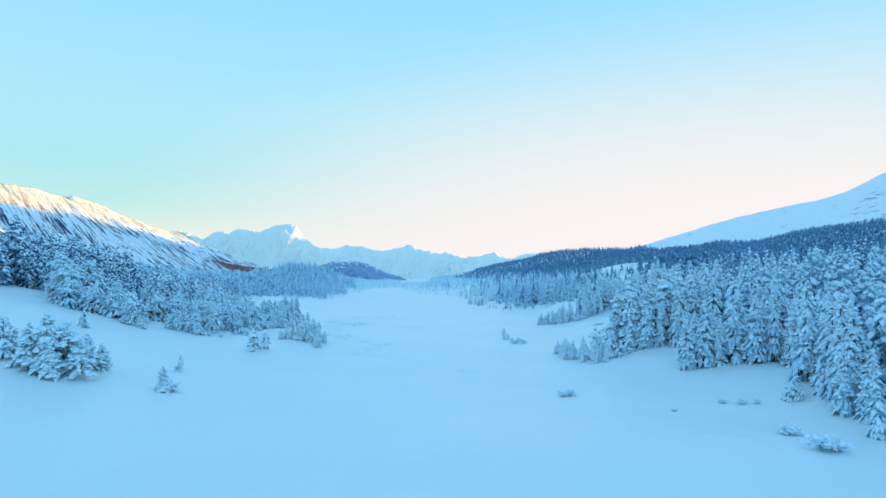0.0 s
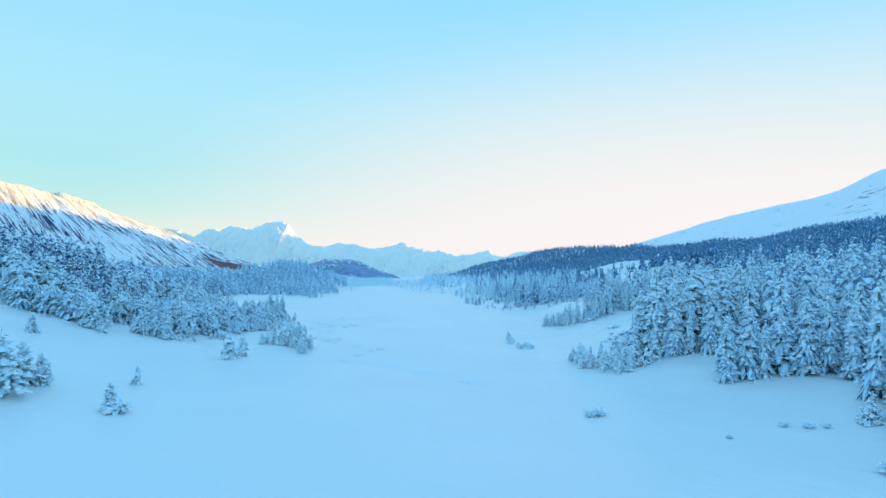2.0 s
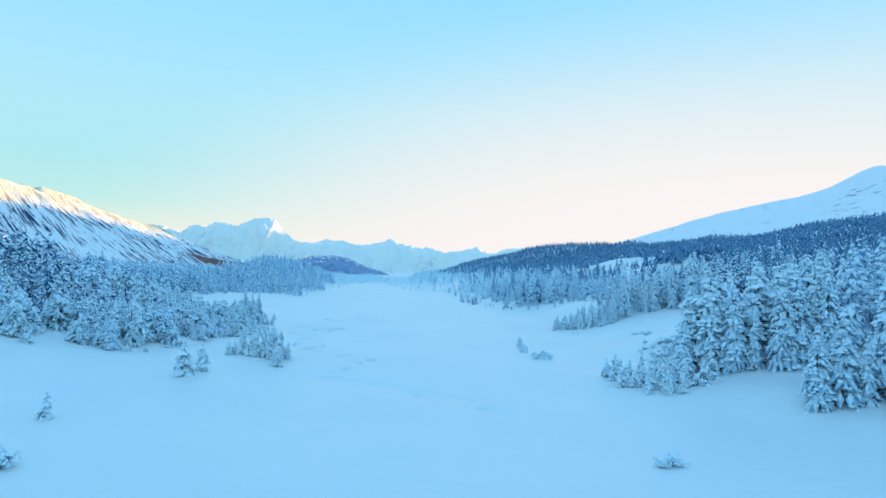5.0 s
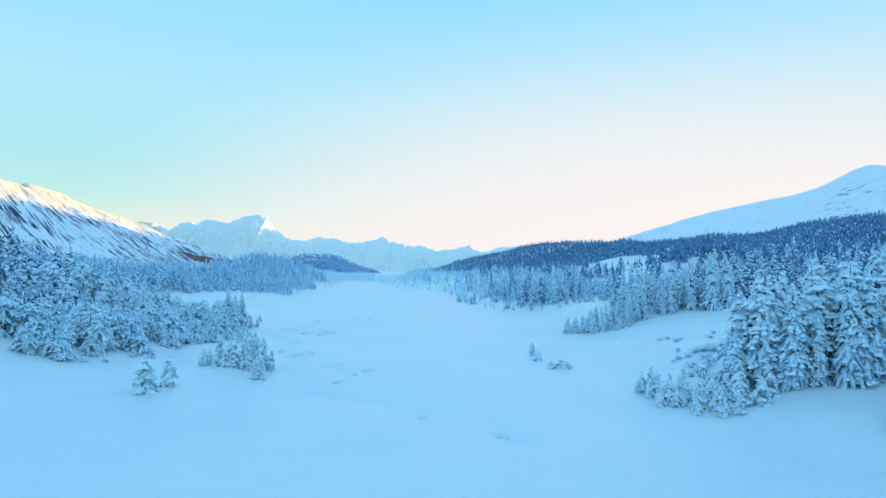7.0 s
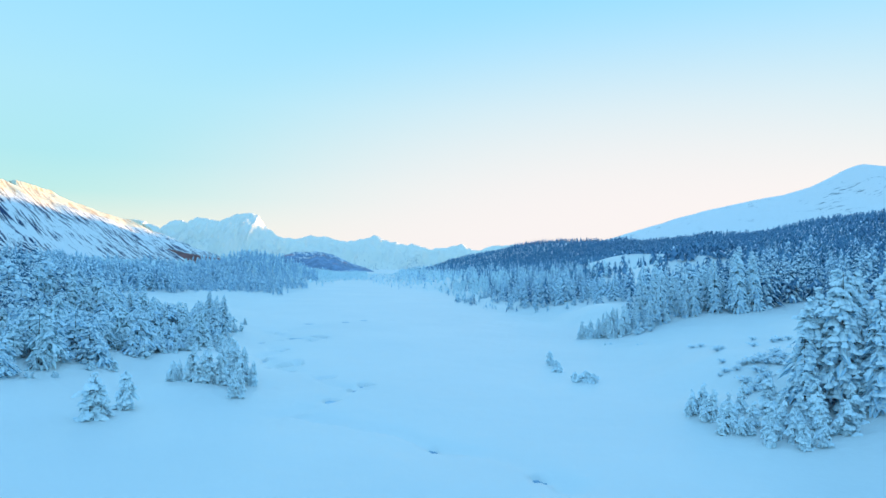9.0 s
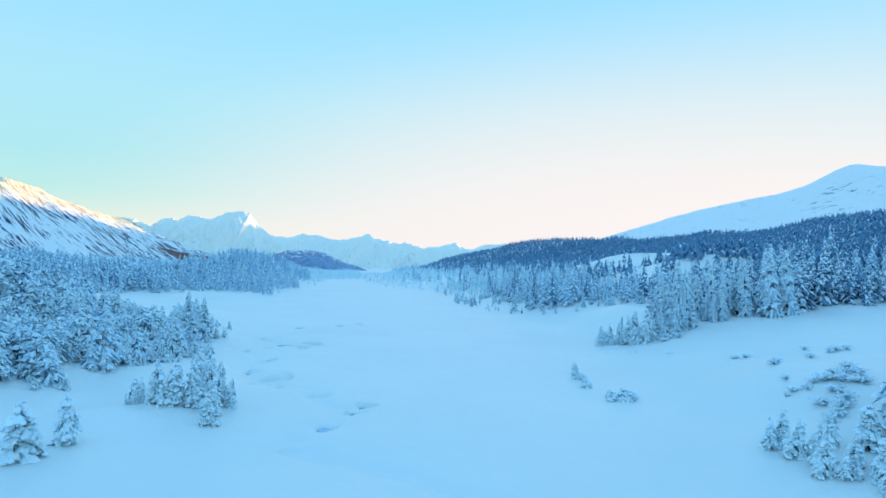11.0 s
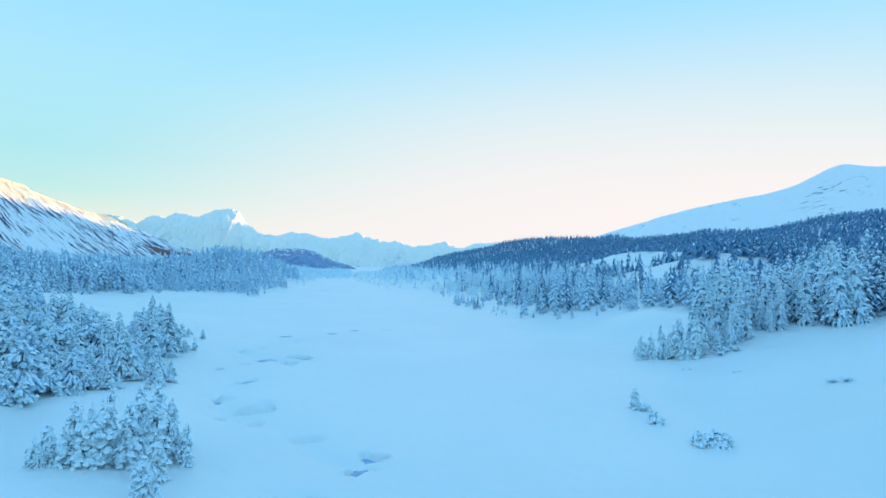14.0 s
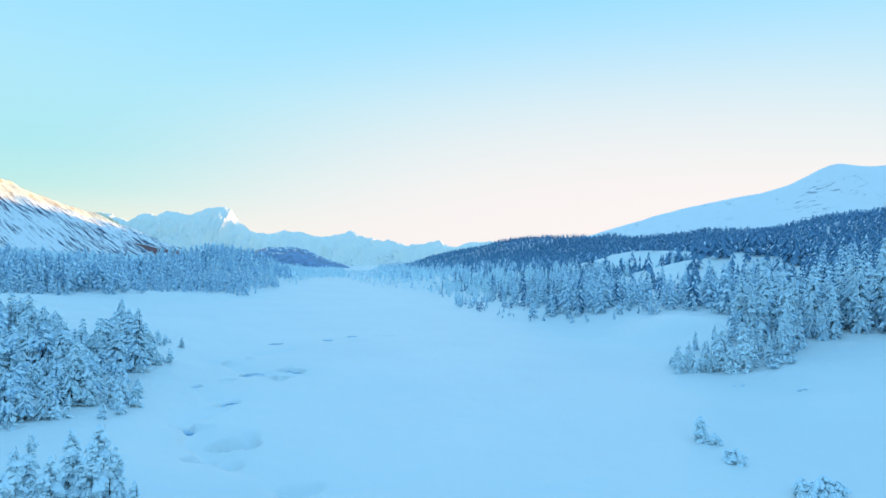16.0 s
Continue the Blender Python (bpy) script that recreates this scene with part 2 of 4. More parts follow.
# hollows melted along the creek: place of the near rim, half width, length, depth, how far below the rim a dark sheet
# lies (0: none)
PITS = [(-18.2, 198.2, 2.6, 4.4, 1.5, 0.16), (-18.8, 215.2, 1.8, 4.6, 1.4, 0.16), (-15.8, 214.0, 1.6, 2.5, 0.9, 0), (-13.2, 218.6, 2.3, 4.2, 1.3, 0.16), (-25.0, 208.2, 0.9, 1.8, 1.2, 0.16), (-22.4, 211.5, 1.3, 3.6, 0.7, 0),
        (-21.4, 187.2, 1.7, 4.5, 1.5, 0.16), (-16.5, 181.0, 3.4, 7.5, 1.2, 0), (-18.6, 177.2, 2.0, 4.4, 0.9, 0), (-15.2, 176.0, 2.0, 3.5, 0.8, 0), (-24.7, 228.2, 0.9, 1.8, 1.0, 0.16), (-21.6, 231.0, 1.2, 6.0, 0.9, 0),
        (-18.7, 249.0, 2.0, 4.5, 1.0, 0.16), (-8.7, 256.0, 2.0, 5.0, 1.0, 0.16), (-4.0, 264.0, 1.9, 4.5, 1.0, 0.16), (3.0, 266.5, 3.0, 3.0, 0.4, 0), (-9.7, 169.5, 2.8, 4.0, 0.6, 0),
        (-7.5, 152.3, 1.5, 2.8, 1.15, 0.2), (-3.9, 158.9, 1.2, 3.0, 1.3, 0.4), (-2.9, 162.6, 1.5, 4.2, 1.2, 0.35), (3.3, 131.8, 1.1, 2.0, 0.9, 0.16), (11.8, 122.2, 1.2, 2.2, 0.9, 0.22)]


def land(x, y):
    """Height of the snow at a place in the plan."""
    x, y = np.broadcast_arrays(np.asarray(x, float), np.asarray(y, float))
    floor = 0.0152 * np.clip(y, -60, 230)
    left, right = np.interp(y, *LEFT_FOOT) - x, x - np.interp(y, *RIGHT_FOOT)
    wobble = fbm(x, y, 26.0, 3, 3)
    # the low bank and long slope on the one side
    rise = 1.6 * smooth(0, 14, left + 3 * wobble) + np.clip(left - 22, 0, None) * np.interp(y, (120, 190, 240, 350, 430, 800), (0.22, 0.22, 0.17, 0.075, 0.05, 0.03))
    rise = 60 * (1 - np.exp(-rise / 60))
    # the wooded hill on the other
    top, across = np.interp(y, *RIDGE_UP), np.maximum(np.interp(y, *RIDGE) - np.interp(y, *RIGHT_FOOT), 40)
    u = np.clip(right, 0, None)
    part = np.interp(u / across, (0, 0.085, 0.17, 0.385, 0.63, 0.85, 1.0, 1.2, 3.0), (0, 0.075, 0.13, 0.26, 0.52, 0.84, 1.0, 1.04, 0.7))
    hill = top * part * smooth(-6, 22, right + 4 * wobble)
    out = floor + rise + hill
    # knolls and drifts
    off = smooth(0, 30, np.maximum(left, right))
    out = out + off * (0.8 * wobble + smooth(30, 160, np.maximum(left, right)) * 2.5 * fbm(x, y, 90.0, 3, 9))
    for kx, ky, rx, ry, up in ((66, 250, 10, 13, 3.4), (52, 158, 9, 12, 2.6), (40, 142, 6, 5, 1.0), (-26, 156, 8, 5, 0.7), (30, 66, 22, 12, 1.2), (162, 396, 34, 24, 6.5), (190, 523, 46, 28, 9.5), (-90, 640, 36, 110, 17.0)):
        out = out + up * np.exp(-((x - kx) / rx) ** 2 - ((y - ky) / ry) ** 2)
    out = out + 0.10 * fbm(x, y, 9.0, 3, 21) + 0.25 * fbm(x, y, 38.0, 2, 33)
    # the half-buried creek
    d, along, south = near_line(x, y, CREEK)
    deep = np.clip(0.55 + 0.9 * fbm(along, 0 * along, 11.0, 3, 5), 0.0, 1.0)
    ragged = south + 0.35 * fbm(x, y, 3.0, 2, 8)
    out = out - 0.62 * deep * smooth(3.6, 0.4, d) * smooth(0.35, -0.15, ragged) - 0.2 * deep * smooth(7.0, 1.5, d)
    for px, py, rx, ry, down, _ in PITS:
        u, v = np.abs(x - px + 0.7 * rx * fbm(x, y, 3.0, 2, 15)) / (0.85 * rx), (y - py + 0.2 * (x - px) * np.sin(7.0 * px) + 0.6 * fbm(x, y, 2.6, 2, 16)) / (0.78 * ry)
        out = out - 1.75 * down * smooth(-0.04, 0.12, v - 0.30 * u * u) * smooth(1.0, 0.42, np.sqrt(np.clip(v, 0, None) ** 2 + u * u))
    return out


def mesh_from(name, verts, quads, mats, smooth_faces=True, which=None, uvs=None):
    """A mesh out of arrays: verts (n, 3), quads (m, 3 or 4)."""
    me = bpy.data.meshes.new(name)
    k = quads.shape[1]
    me.vertices.add(len(verts)), me.loops.add(quads.size), me.polygons.add(len(quads))
    me.vertices.foreach_set("co", np.ascontiguousarray(verts, np.float32).ravel())
    me.loops.foreach_set("vertex_index", np.ascontiguousarray(quads, np.int32).ravel())
    me.polygons.foreach_set("loop_start", np.arange(0, quads.size, k, dtype=np.int32))
    for m in mats:
        me.materials.append(m)
    if which is not None:
        me.polygons.foreach_set("material_index", np.ascontiguousarray(which, np.int32))
    me.polygons.foreach_set("use_smooth", np.full(len(quads), smooth_faces))
    if uvs is not None:
        me.uv_layers.new(name="UVMap").data.foreach_set("uv", uvs[quads.ravel()].astype(np.float32).ravel())
    me.update()
    me.validate()
    return me


def grid_faces(nx, ny):
    a = (np.arange(ny - 1)[:, None] * nx + np.arange(nx - 1)[None]).ravel()
    return np.stack([a, a + 1, a + nx + 1, a + nx], 1)


def steps(*stretches):
    """Coordinates with their own spacing: (from, to, count) one after another."""
    return np.unique(np.concatenate([np.linspace(*s) for s in stretches]))


def build_ground():
    gx = steps((-4900, -700, 14), (-700, -130, 30), (-130, -45, 40), (-45, -28, 14), (-28, 6, 98), (6, 22, 26), (22, 60, 30), (60, 130, 30), (130, 560, 36), (560, 4900, 12))
    gy = steps((-900, 0, 12), (0, 50, 25), (50, 110, 36), (110, 145, 56), (145, 222, 186), (222, 270, 72), (274, 420, 50), (420, 1500, 70), (1500, 8200, 34))
    x, y = np.meshgrid(gx, gy)
    v = np.stack([x, y, land(x, y)], -1).reshape(-1, 3)
    return tagged(new("ground", mesh_from("ground", v, grid_faces(len(gx), len(gy)), [M_GROUND])),
                  "wind-smoothed snow over a flat valley floor and wooded slopes", "snow ground", kind="structure")


ground = build_ground()


# ---------------------------------------------------------------- mountains
def mountain(name, ridge, front, back, base, jag, spur, mat, label, seed, ns=200, nw=56, sharp=1.25, slant=0.0):
    """A ridge that falls to both sides. ridge: points of its crest; front, back: metres to its feet; jag, spur: metres of roughness."""
    crest = np.array(ridge, float)
    run = np.r_[0, np.cumsum(np.hypot(*np.diff(crest[:, :2], axis=0).T))]
    s = np.linspace(0, run[-1], ns)
    px, py, pz = (np.interp(s, run, crest[:, k]) for k in range(3))
    soft = np.ones(9) / 9
    px, py = (np.convolve(np.pad(v, 4, "edge"), soft, "valid") for v in (px, py))
    tx, ty = np.gradient(px), np.gradient(py)
    size = np.hypot(tx, ty)
    nx, ny = ty / size, -tx / size                                    # towards the valley
    w = np.linspace(-1, 1, nw) ** 3 * 0.4 + np.linspace(-1, 1, nw) * 0.6
    S, W = np.meshgrid(s, w)
    reach = np.where(W > 0, front, back)
    X, Y = px + nx * W * reach, py + ny * W * reach
    fall = np.clip(1 - np.abs(W), 0, 1) ** sharp
    bend = S + (0.12 + slant) * np.abs(W) * reach + 16 * fbm(S, W * reach, 160.0, 3, seed + 1)
    ribs = 1 - 2 * np.abs(fbm(bend, 0.25 * W * reach, 150.0, 5, seed, 0.55))
    Z = base + (pz + jag * fbm(S, 0 * S, 70.0, 5, seed + 7, 0.6) - base) * fall + spur * (ribs - 0.4) * np.sin(np.pi * np.clip(np.abs(W), 0, 1)) * np.where(np.abs(W) < 1, 1, 0)
    Z = Z + 0.35 * spur * fbm(X, Y, 45.0, 4, seed + 3) * np.clip(np.abs(W) * 6, 0, 1) * np.clip((1 - np.abs(W)) * 5, 0, 1)
    v = np.stack([X, Y, Z], -1).reshape(-1, 3)
    uv = np.stack([S + slant * W * reach, W * reach], -1).reshape(-1, 2)
    ob = new(name, mesh_from(name, v, grid_faces(ns, nw)[:, ::-1], [mat], uvs=uv))
    return tagged(ob, label, "mountain", kind="structure")


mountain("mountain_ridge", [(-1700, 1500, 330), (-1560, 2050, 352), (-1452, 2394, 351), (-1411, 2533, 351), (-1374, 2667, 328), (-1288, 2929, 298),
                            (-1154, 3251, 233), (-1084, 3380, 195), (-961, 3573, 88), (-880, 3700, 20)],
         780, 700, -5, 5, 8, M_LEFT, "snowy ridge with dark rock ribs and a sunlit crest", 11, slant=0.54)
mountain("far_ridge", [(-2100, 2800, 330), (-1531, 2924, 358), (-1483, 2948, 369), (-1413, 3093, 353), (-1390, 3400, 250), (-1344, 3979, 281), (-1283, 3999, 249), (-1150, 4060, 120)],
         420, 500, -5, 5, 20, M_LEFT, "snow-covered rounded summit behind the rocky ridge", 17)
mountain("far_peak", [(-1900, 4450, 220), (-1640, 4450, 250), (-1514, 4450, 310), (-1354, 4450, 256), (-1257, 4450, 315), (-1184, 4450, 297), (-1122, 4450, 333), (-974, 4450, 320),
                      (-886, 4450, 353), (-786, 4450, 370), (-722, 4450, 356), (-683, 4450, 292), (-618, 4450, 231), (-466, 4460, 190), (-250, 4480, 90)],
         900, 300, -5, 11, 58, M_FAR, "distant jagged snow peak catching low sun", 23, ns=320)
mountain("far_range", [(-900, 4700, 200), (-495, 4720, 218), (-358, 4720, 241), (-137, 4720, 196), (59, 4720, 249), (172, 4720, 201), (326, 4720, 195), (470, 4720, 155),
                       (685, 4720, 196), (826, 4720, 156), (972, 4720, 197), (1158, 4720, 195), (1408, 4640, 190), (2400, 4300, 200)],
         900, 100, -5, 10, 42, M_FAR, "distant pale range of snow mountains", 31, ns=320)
mountain("brush_hill", [(-330, 2235, 16), (-290, 2265, 46), (-240, 2281, 68), (-170, 2290, 70), (-110, 2296, 60), (-60, 2299, 38), (0, 2300, 12), (30, 2300, -3)],
         300, 300, -4, 3, 9, M_BROWN, "dark low hill of bare brush with streaks of snow", 41)
mountain("brush_spur", [(-980, 2900, 112), (-900, 2860, 96), (-820, 2800, 82), (-735, 2760, 68), (-660, 2740, 58), (-590, 2730, 48), (-500, 2728, 36), (-400, 2728, 18), (-300, 2728, -3)],
         260, 160, -4, 2, 4, M_RED, "low brush spur coloured a sunlit red at the foot of the ridge", 43)
BIG = 1.6
mountain("snow_mountain", [(x * BIG, y * BIG, 20 + (z - 20) * BIG * 1.04) for x, y, z in ((560, 2080, 60), (754, 1960, 113), (863, 1915, 149), (1006, 1843, 196), (1111, 1782, 221), (1183, 1735, 234),
                           (1250, 1690, 258), (1320, 1660, 296), (1372, 1670, 318), (1457, 1626, 308), (1700, 1450, 330), (1900, 900, 300), (2000, 0, 250))],
         1000, 900, 0, 2, 10, M_RIGHT, "smooth white snow mountain with a few rock specks", 53)
# unseen range added to shade the lower ridge and far peak
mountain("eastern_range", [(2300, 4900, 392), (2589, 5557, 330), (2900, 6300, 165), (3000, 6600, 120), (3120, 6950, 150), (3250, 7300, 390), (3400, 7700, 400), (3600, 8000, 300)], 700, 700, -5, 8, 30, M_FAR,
         "unseen snow range added behind the hill to block the low sun", 61)


# ---------------------------------------------------------------- trees
def join(pieces):
    verts, faces, at = [], [], 0
    for v, f in pieces:
        verts.append(v), faces.append(f + at)
        at += len(v)
    return np.concatenate(verts), np.concatenate(faces)


def snow_clumps(rng, at, size, turn, sides):
    """Lumps of snow, each a small uneven dome that sags outwards. at (n, 3), size (n), turn (n)."""
    n, ring = len(at), np.linspace(0, 2 * np.pi, sides, endpoint=False)
    a = ring[None] + rng.uniform(0, 1.2, (n, 1))
    r = size[:, None] * rng.uniform(0.75, 1.2, (n, sides))
    x, y = r * np.cos(a), 0.95 * r * np.sin(a)
    z = -size[:, None] * (rng.uniform(0.30, 0.65, (n, sides)) + 0.25 * np.cos(a))
    c, s = np.cos(turn)[:, None], np.sin(turn)[:, None]
    rim = np.stack([x * c - y * s, x * s + y * c, z], -1) + at[:, None]
    k, half = np.arange(sides), sides // 2
    if sides % 2:                                                  # a single peak
        top = (at + np.stack([rng.normal(0, 0.2, n) * size, rng.normal(0, 0.2, n) * size, rng.uniform(0.30, 0.55, n) * size], 1))[:, None]
        f = np.stack([k, (k + 1) % sides, np.full(sides, sides)], 1)
    else:                                                          # a rounded top of half as many corners
        b = a[:, ::2] + np.pi / sides
        q = size[:, None] * rng.uniform(0.4, 0.7, (n, half))
        x, y = q * np.cos(b), q * np.sin(b)
        top = np.stack([x * c - y * s, x * s + y * c, size[:, None] * rng.uniform(0.28, 0.5, (n, half))], -1) + at[:, None]
        h = np.arange(half)
        f = np.concatenate([np.stack([2 * h, 2 * h + 1, sides + h], 1), np.stack([2 * h + 1, (2 * h + 2) % sides, sides + h], 1),
                            np.stack([(2 * h + 2) % sides, sides + (h + 1) % half, sides + h], 1)] + ([np.array([[sides, sides + 1, sides + 2]])] if half == 3 else []))
    v = np.concatenate([rim, top], 1)
    f = f[None] + (np.arange(n) * v.shape[1])[:, None, None]
    return v.reshape(-1, 3), f.reshape(-1, 3)


def needle_sprays(rng, at, size, turn, count):
    """Ragged sprays of needles that stick out from under the snow."""
    n = len(at)
    a = turn[:, None] + rng.normal(0, 0.9, (n, count))
    long, half = size[:, None] * rng.uniform(0.9, 1.7, (n, count)), size[:, None] * rng.uniform(0.25, 0.5, (n, count))
    dx, dy, dz = np.cos(a), np.sin(a), -rng.uniform(0.1, 0.9, (n, count))
    root = at[:, None] - np.stack([0.3 * dx, 0.3 * dy, 0.45 + 0 * dx], -1) * size[:, None, None]
    tip = root + np.stack([dx, dy, dz], -1) * long[..., None]
    side = np.stack([-dy, dx, rng.normal(0, 0.3, (n, count))], -1) * half[..., None]
    v = np.stack([root - side, root + side, tip], 2).reshape(-1, 3)
    return v, np.arange(len(v)).reshape(-1, 3)


def bough_webs(start, end, width):
    """The dark body of each bough: a flat kite from the stem to its end."""
    d = end - start
    side = np.stack([-d[:, 1], d[:, 0], 0 * d[:, 0]], 1)
    side = side / (np.linalg.norm(side, axis=1, keepdims=True) + 1e-9) * width[:, None]
    mid = start + 0.62 * d + np.array([0, 0, 1.0]) * 0.12 * np.linalg.norm(d, axis=1, keepdims=True)
    v = np.stack([start, mid - side, end, mid + side], 1).reshape(-1, 3)
    f = np.array([[0, 1, 2], [0, 2, 3]])
    return v, (f[None] + (np.arange(len(start)) * 4)[:, None, None]).reshape(-1, 3)


def snow_pads(rng, root, turn, long, wide, droop):
    """Boughs bent down by snow: each a rounded pad that widens, arches and hangs at its end."""
    n = len(root)
    c, s = np.cos(turn), np.sin(turn)

    def at(t, off, up):
        r, q = long * t, wide * off
        return root + np.stack([c * r - s * q, s * r + c * q, long * (0.22 * t - (droop + 0.15) * t ** 1.7) + wide * up], 1)
    jig = lambda a, d=0.16: a + rng.normal(0, d, n)
    rows = [at(np.full(n, 0.08), 0 * turn, 0 * turn), at(jig(0.66, 0.07), jig(-1.0, 0.28), jig(-0.45, 0.25)), at(jig(0.66, 0.07), jig(0.0, 0.3), jig(0.32, 0.18)),
            at(jig(0.66, 0.10), jig(1.0, 0.28), jig(-0.45, 0.25)), at(jig(1.08, 0.08), jig(0.0), jig(-0.35))]
    v = np.stack(rows, 1)
    f = np.array([(0, 2, 1), (0, 3, 2), (1, 2, 4), (2, 3, 4)])[None] + (np.arange(n) * 5)[:, None, None]
    return v.reshape(-1, 3), f.reshape(-1, 3)


def bough_fingers(rng, stem, a, long, wide, droop, laden, lumps, cap):
    """Each bough forks into three fingers that hang under their snow: dark needle webs below, pads and lumps of snow on top."""
    needle, snow = [], []
    for spread, start, size in ((0.0, 0.0, 1.0), (0.62, 0.30, 0.66), (-0.62, 0.36, 0.62)):
        turn = a + spread * rng.uniform(0.7, 1.35, len(a))
        reach = long * size * rng.uniform(0.8, 1.15, len(a))
        t = start * rng.uniform(0.8, 1.2, len(a))
        root = stem + np.stack([np.cos(a) * long * t, np.sin(a) * long * t, long * (0.22 * t - (droop + 0.15) * t ** 1.7)], 1)
        sag = droop * rng.uniform(0.8, 1.3, len(a)) + 0.25 * (start > 0)
        way = np.stack([np.cos(turn), np.sin(turn), -sag], 1)
        end = root + way * ((1.0 if lumps else 1.08) * reach)[:, None] - np.array([0, 0, 0.5]) * wide[:, None]
        needle.append(bough_webs(root - np.array([0, 0, 0.3]) * wide[:, None], end, np.minimum(wide, 1.2 * cap) * (0.9 if lumps else 1.15)))
        held = np.flatnonzero(rng.random(len(a)) < laden)
        if lumps:                                                              # rounded lumps all along the fingers
            for k in range(lumps):
                t = rng.uniform(0.25, 1.05, len(a)) if start else np.clip(rng.normal(0.45 + 0.5 * k / lumps, 0.12, len(a)), 0.15, 1.0)
                at = root + way * (reach * t)[:, None] + rng.normal(0, 0.3, (len(a), 3)) * wide[:, None] + np.array([0, 0, 0.35]) * (reach * t * (1 - t) * (start == 0))[:, None]
                snow.append(snow_clumps(rng, at[held], np.minimum(wide * rng.uniform(0.95, 1.65, len(a)), cap * rng.uniform(0.8, 1.25, len(a)))[held], turn[held], 4 + lumps))
        snow.append(snow_pads(rng, root[held], turn[held], reach[held] * (0.8 if lumps else 0.95), np.minimum(wide[held] * 1.05, cap * (0.6 if lumps else 1.0)), sag[held]))
    return needle, snow


def spruce_arrays(seed, boughs, fine, girth=0.20, low=0.05, laden=0.95, leaders=1, shape=0.75, cap=0.034, hang=(0.35, 1.15)):
    """A snow-laden spruce one metre tall: needles and snow as arrays, to be scaled. fine 2: with lumps of snow at the bough ends, 3: with more and rounder ones.
    laden: how many boughs still hold snow; leaders: how many tops grow from one root; shape: below 0.6 a round crown; cap: the largest lump; hang: how steeply boughs droop."""
    rng = np.random.default_rng(seed)
    needle, snow = [], []
    for lead in range(leaders):
        size = 1.0 if lead == 0 else rng.uniform(0.5, 0.85)
        off = np.zeros(2) if lead == 0 else girth * rng.uniform(0.55, 1.2) * np.array([math.cos(lead * 2.6 + seed), math.sin(lead * 2.6 + seed)])
        n = max(6, int(boughs * (0.55 + 0.45 * size) / (0.6 + 0.4 * leaders)))
        k = np.arange(n)
        h = np.clip(low + (1 - low) * ((k + 0.5) / n) ** 1.12 + rng.normal(0, 0.018, n), 0.02, 0.985)
        a = k * 2.39996 + rng.normal(0, 0.5, n)
        side, lop = rng.uniform(0, 6.28), rng.uniform(0.05, 0.35)              # one side grows thinner
        long = (girth * (1 - h) ** shape * np.clip(0.6 + 3 * h, 0, 1) + 0.018) * rng.uniform(*((0.55, 1.3) if shape > 0.7 else (0.4, 1.5)), n) * (1 - lop * np.clip(np.cos(a - side), 0, 1)) * size
        lean = off[None] + rng.normal(0, 0.02 if shape > 0.7 else 0.07, 2)[None] * h[:, None]
        stem = np.stack([lean[:, 0], lean[:, 1], h * size + 0.25 * long], 1)
        droop = rng.uniform(*hang, n) * (1 - 0.3 * h)
        wide = (0.15 * long + 0.006) * rng.uniform(0.75, 1.3, n) * min(1.5, (110 / boughs) ** 0.5)
        dark, white = bough_fingers(rng, stem, a, long, wide, droop, laden, fine - 1, cap)
        needle += dark
        snow += white
        if fine > 1:                                                           # lumps of snow on the ends
            lump = rng.random(n) < 0.9 * laden
            tip = stem + np.stack([np.cos(a), np.sin(a), -droop], 1) * (long * rng.uniform(0.7, 1.0, n))[:, None]
            snow.append(snow_clumps(rng, tip[lump], np.minimum(1.2 * wide * rng.uniform(0.7, 1.3, n), cap)[lump], a[lump], 3 + fine))
        spike = np.array([(0.008, 0, 0.93), (-0.004, 0.007, 0.93), (-0.004, -0.007, 0.93), (0, 0, 1.02)]) * size + np.array([lean[-1, 0], lean[-1, 1], 0])
        needle.append((spike, np.array([(0, 1, 3), (1, 2, 3), (2, 0, 3)])))
        rime = np.array([(0.010, 0, 0.06), (-0.005, 0.009, 0.06), (-0.005, -0.009, 0.06), (0, 0, 0.97)]) * size + np.array([lean[-1, 0], lean[-1, 1], 0])
        snow.append((rime, np.array([(0, 1, 3), (1, 2, 3), (2, 0, 3)])))       # snow blown against the stem
    return join(needle), join(snow)


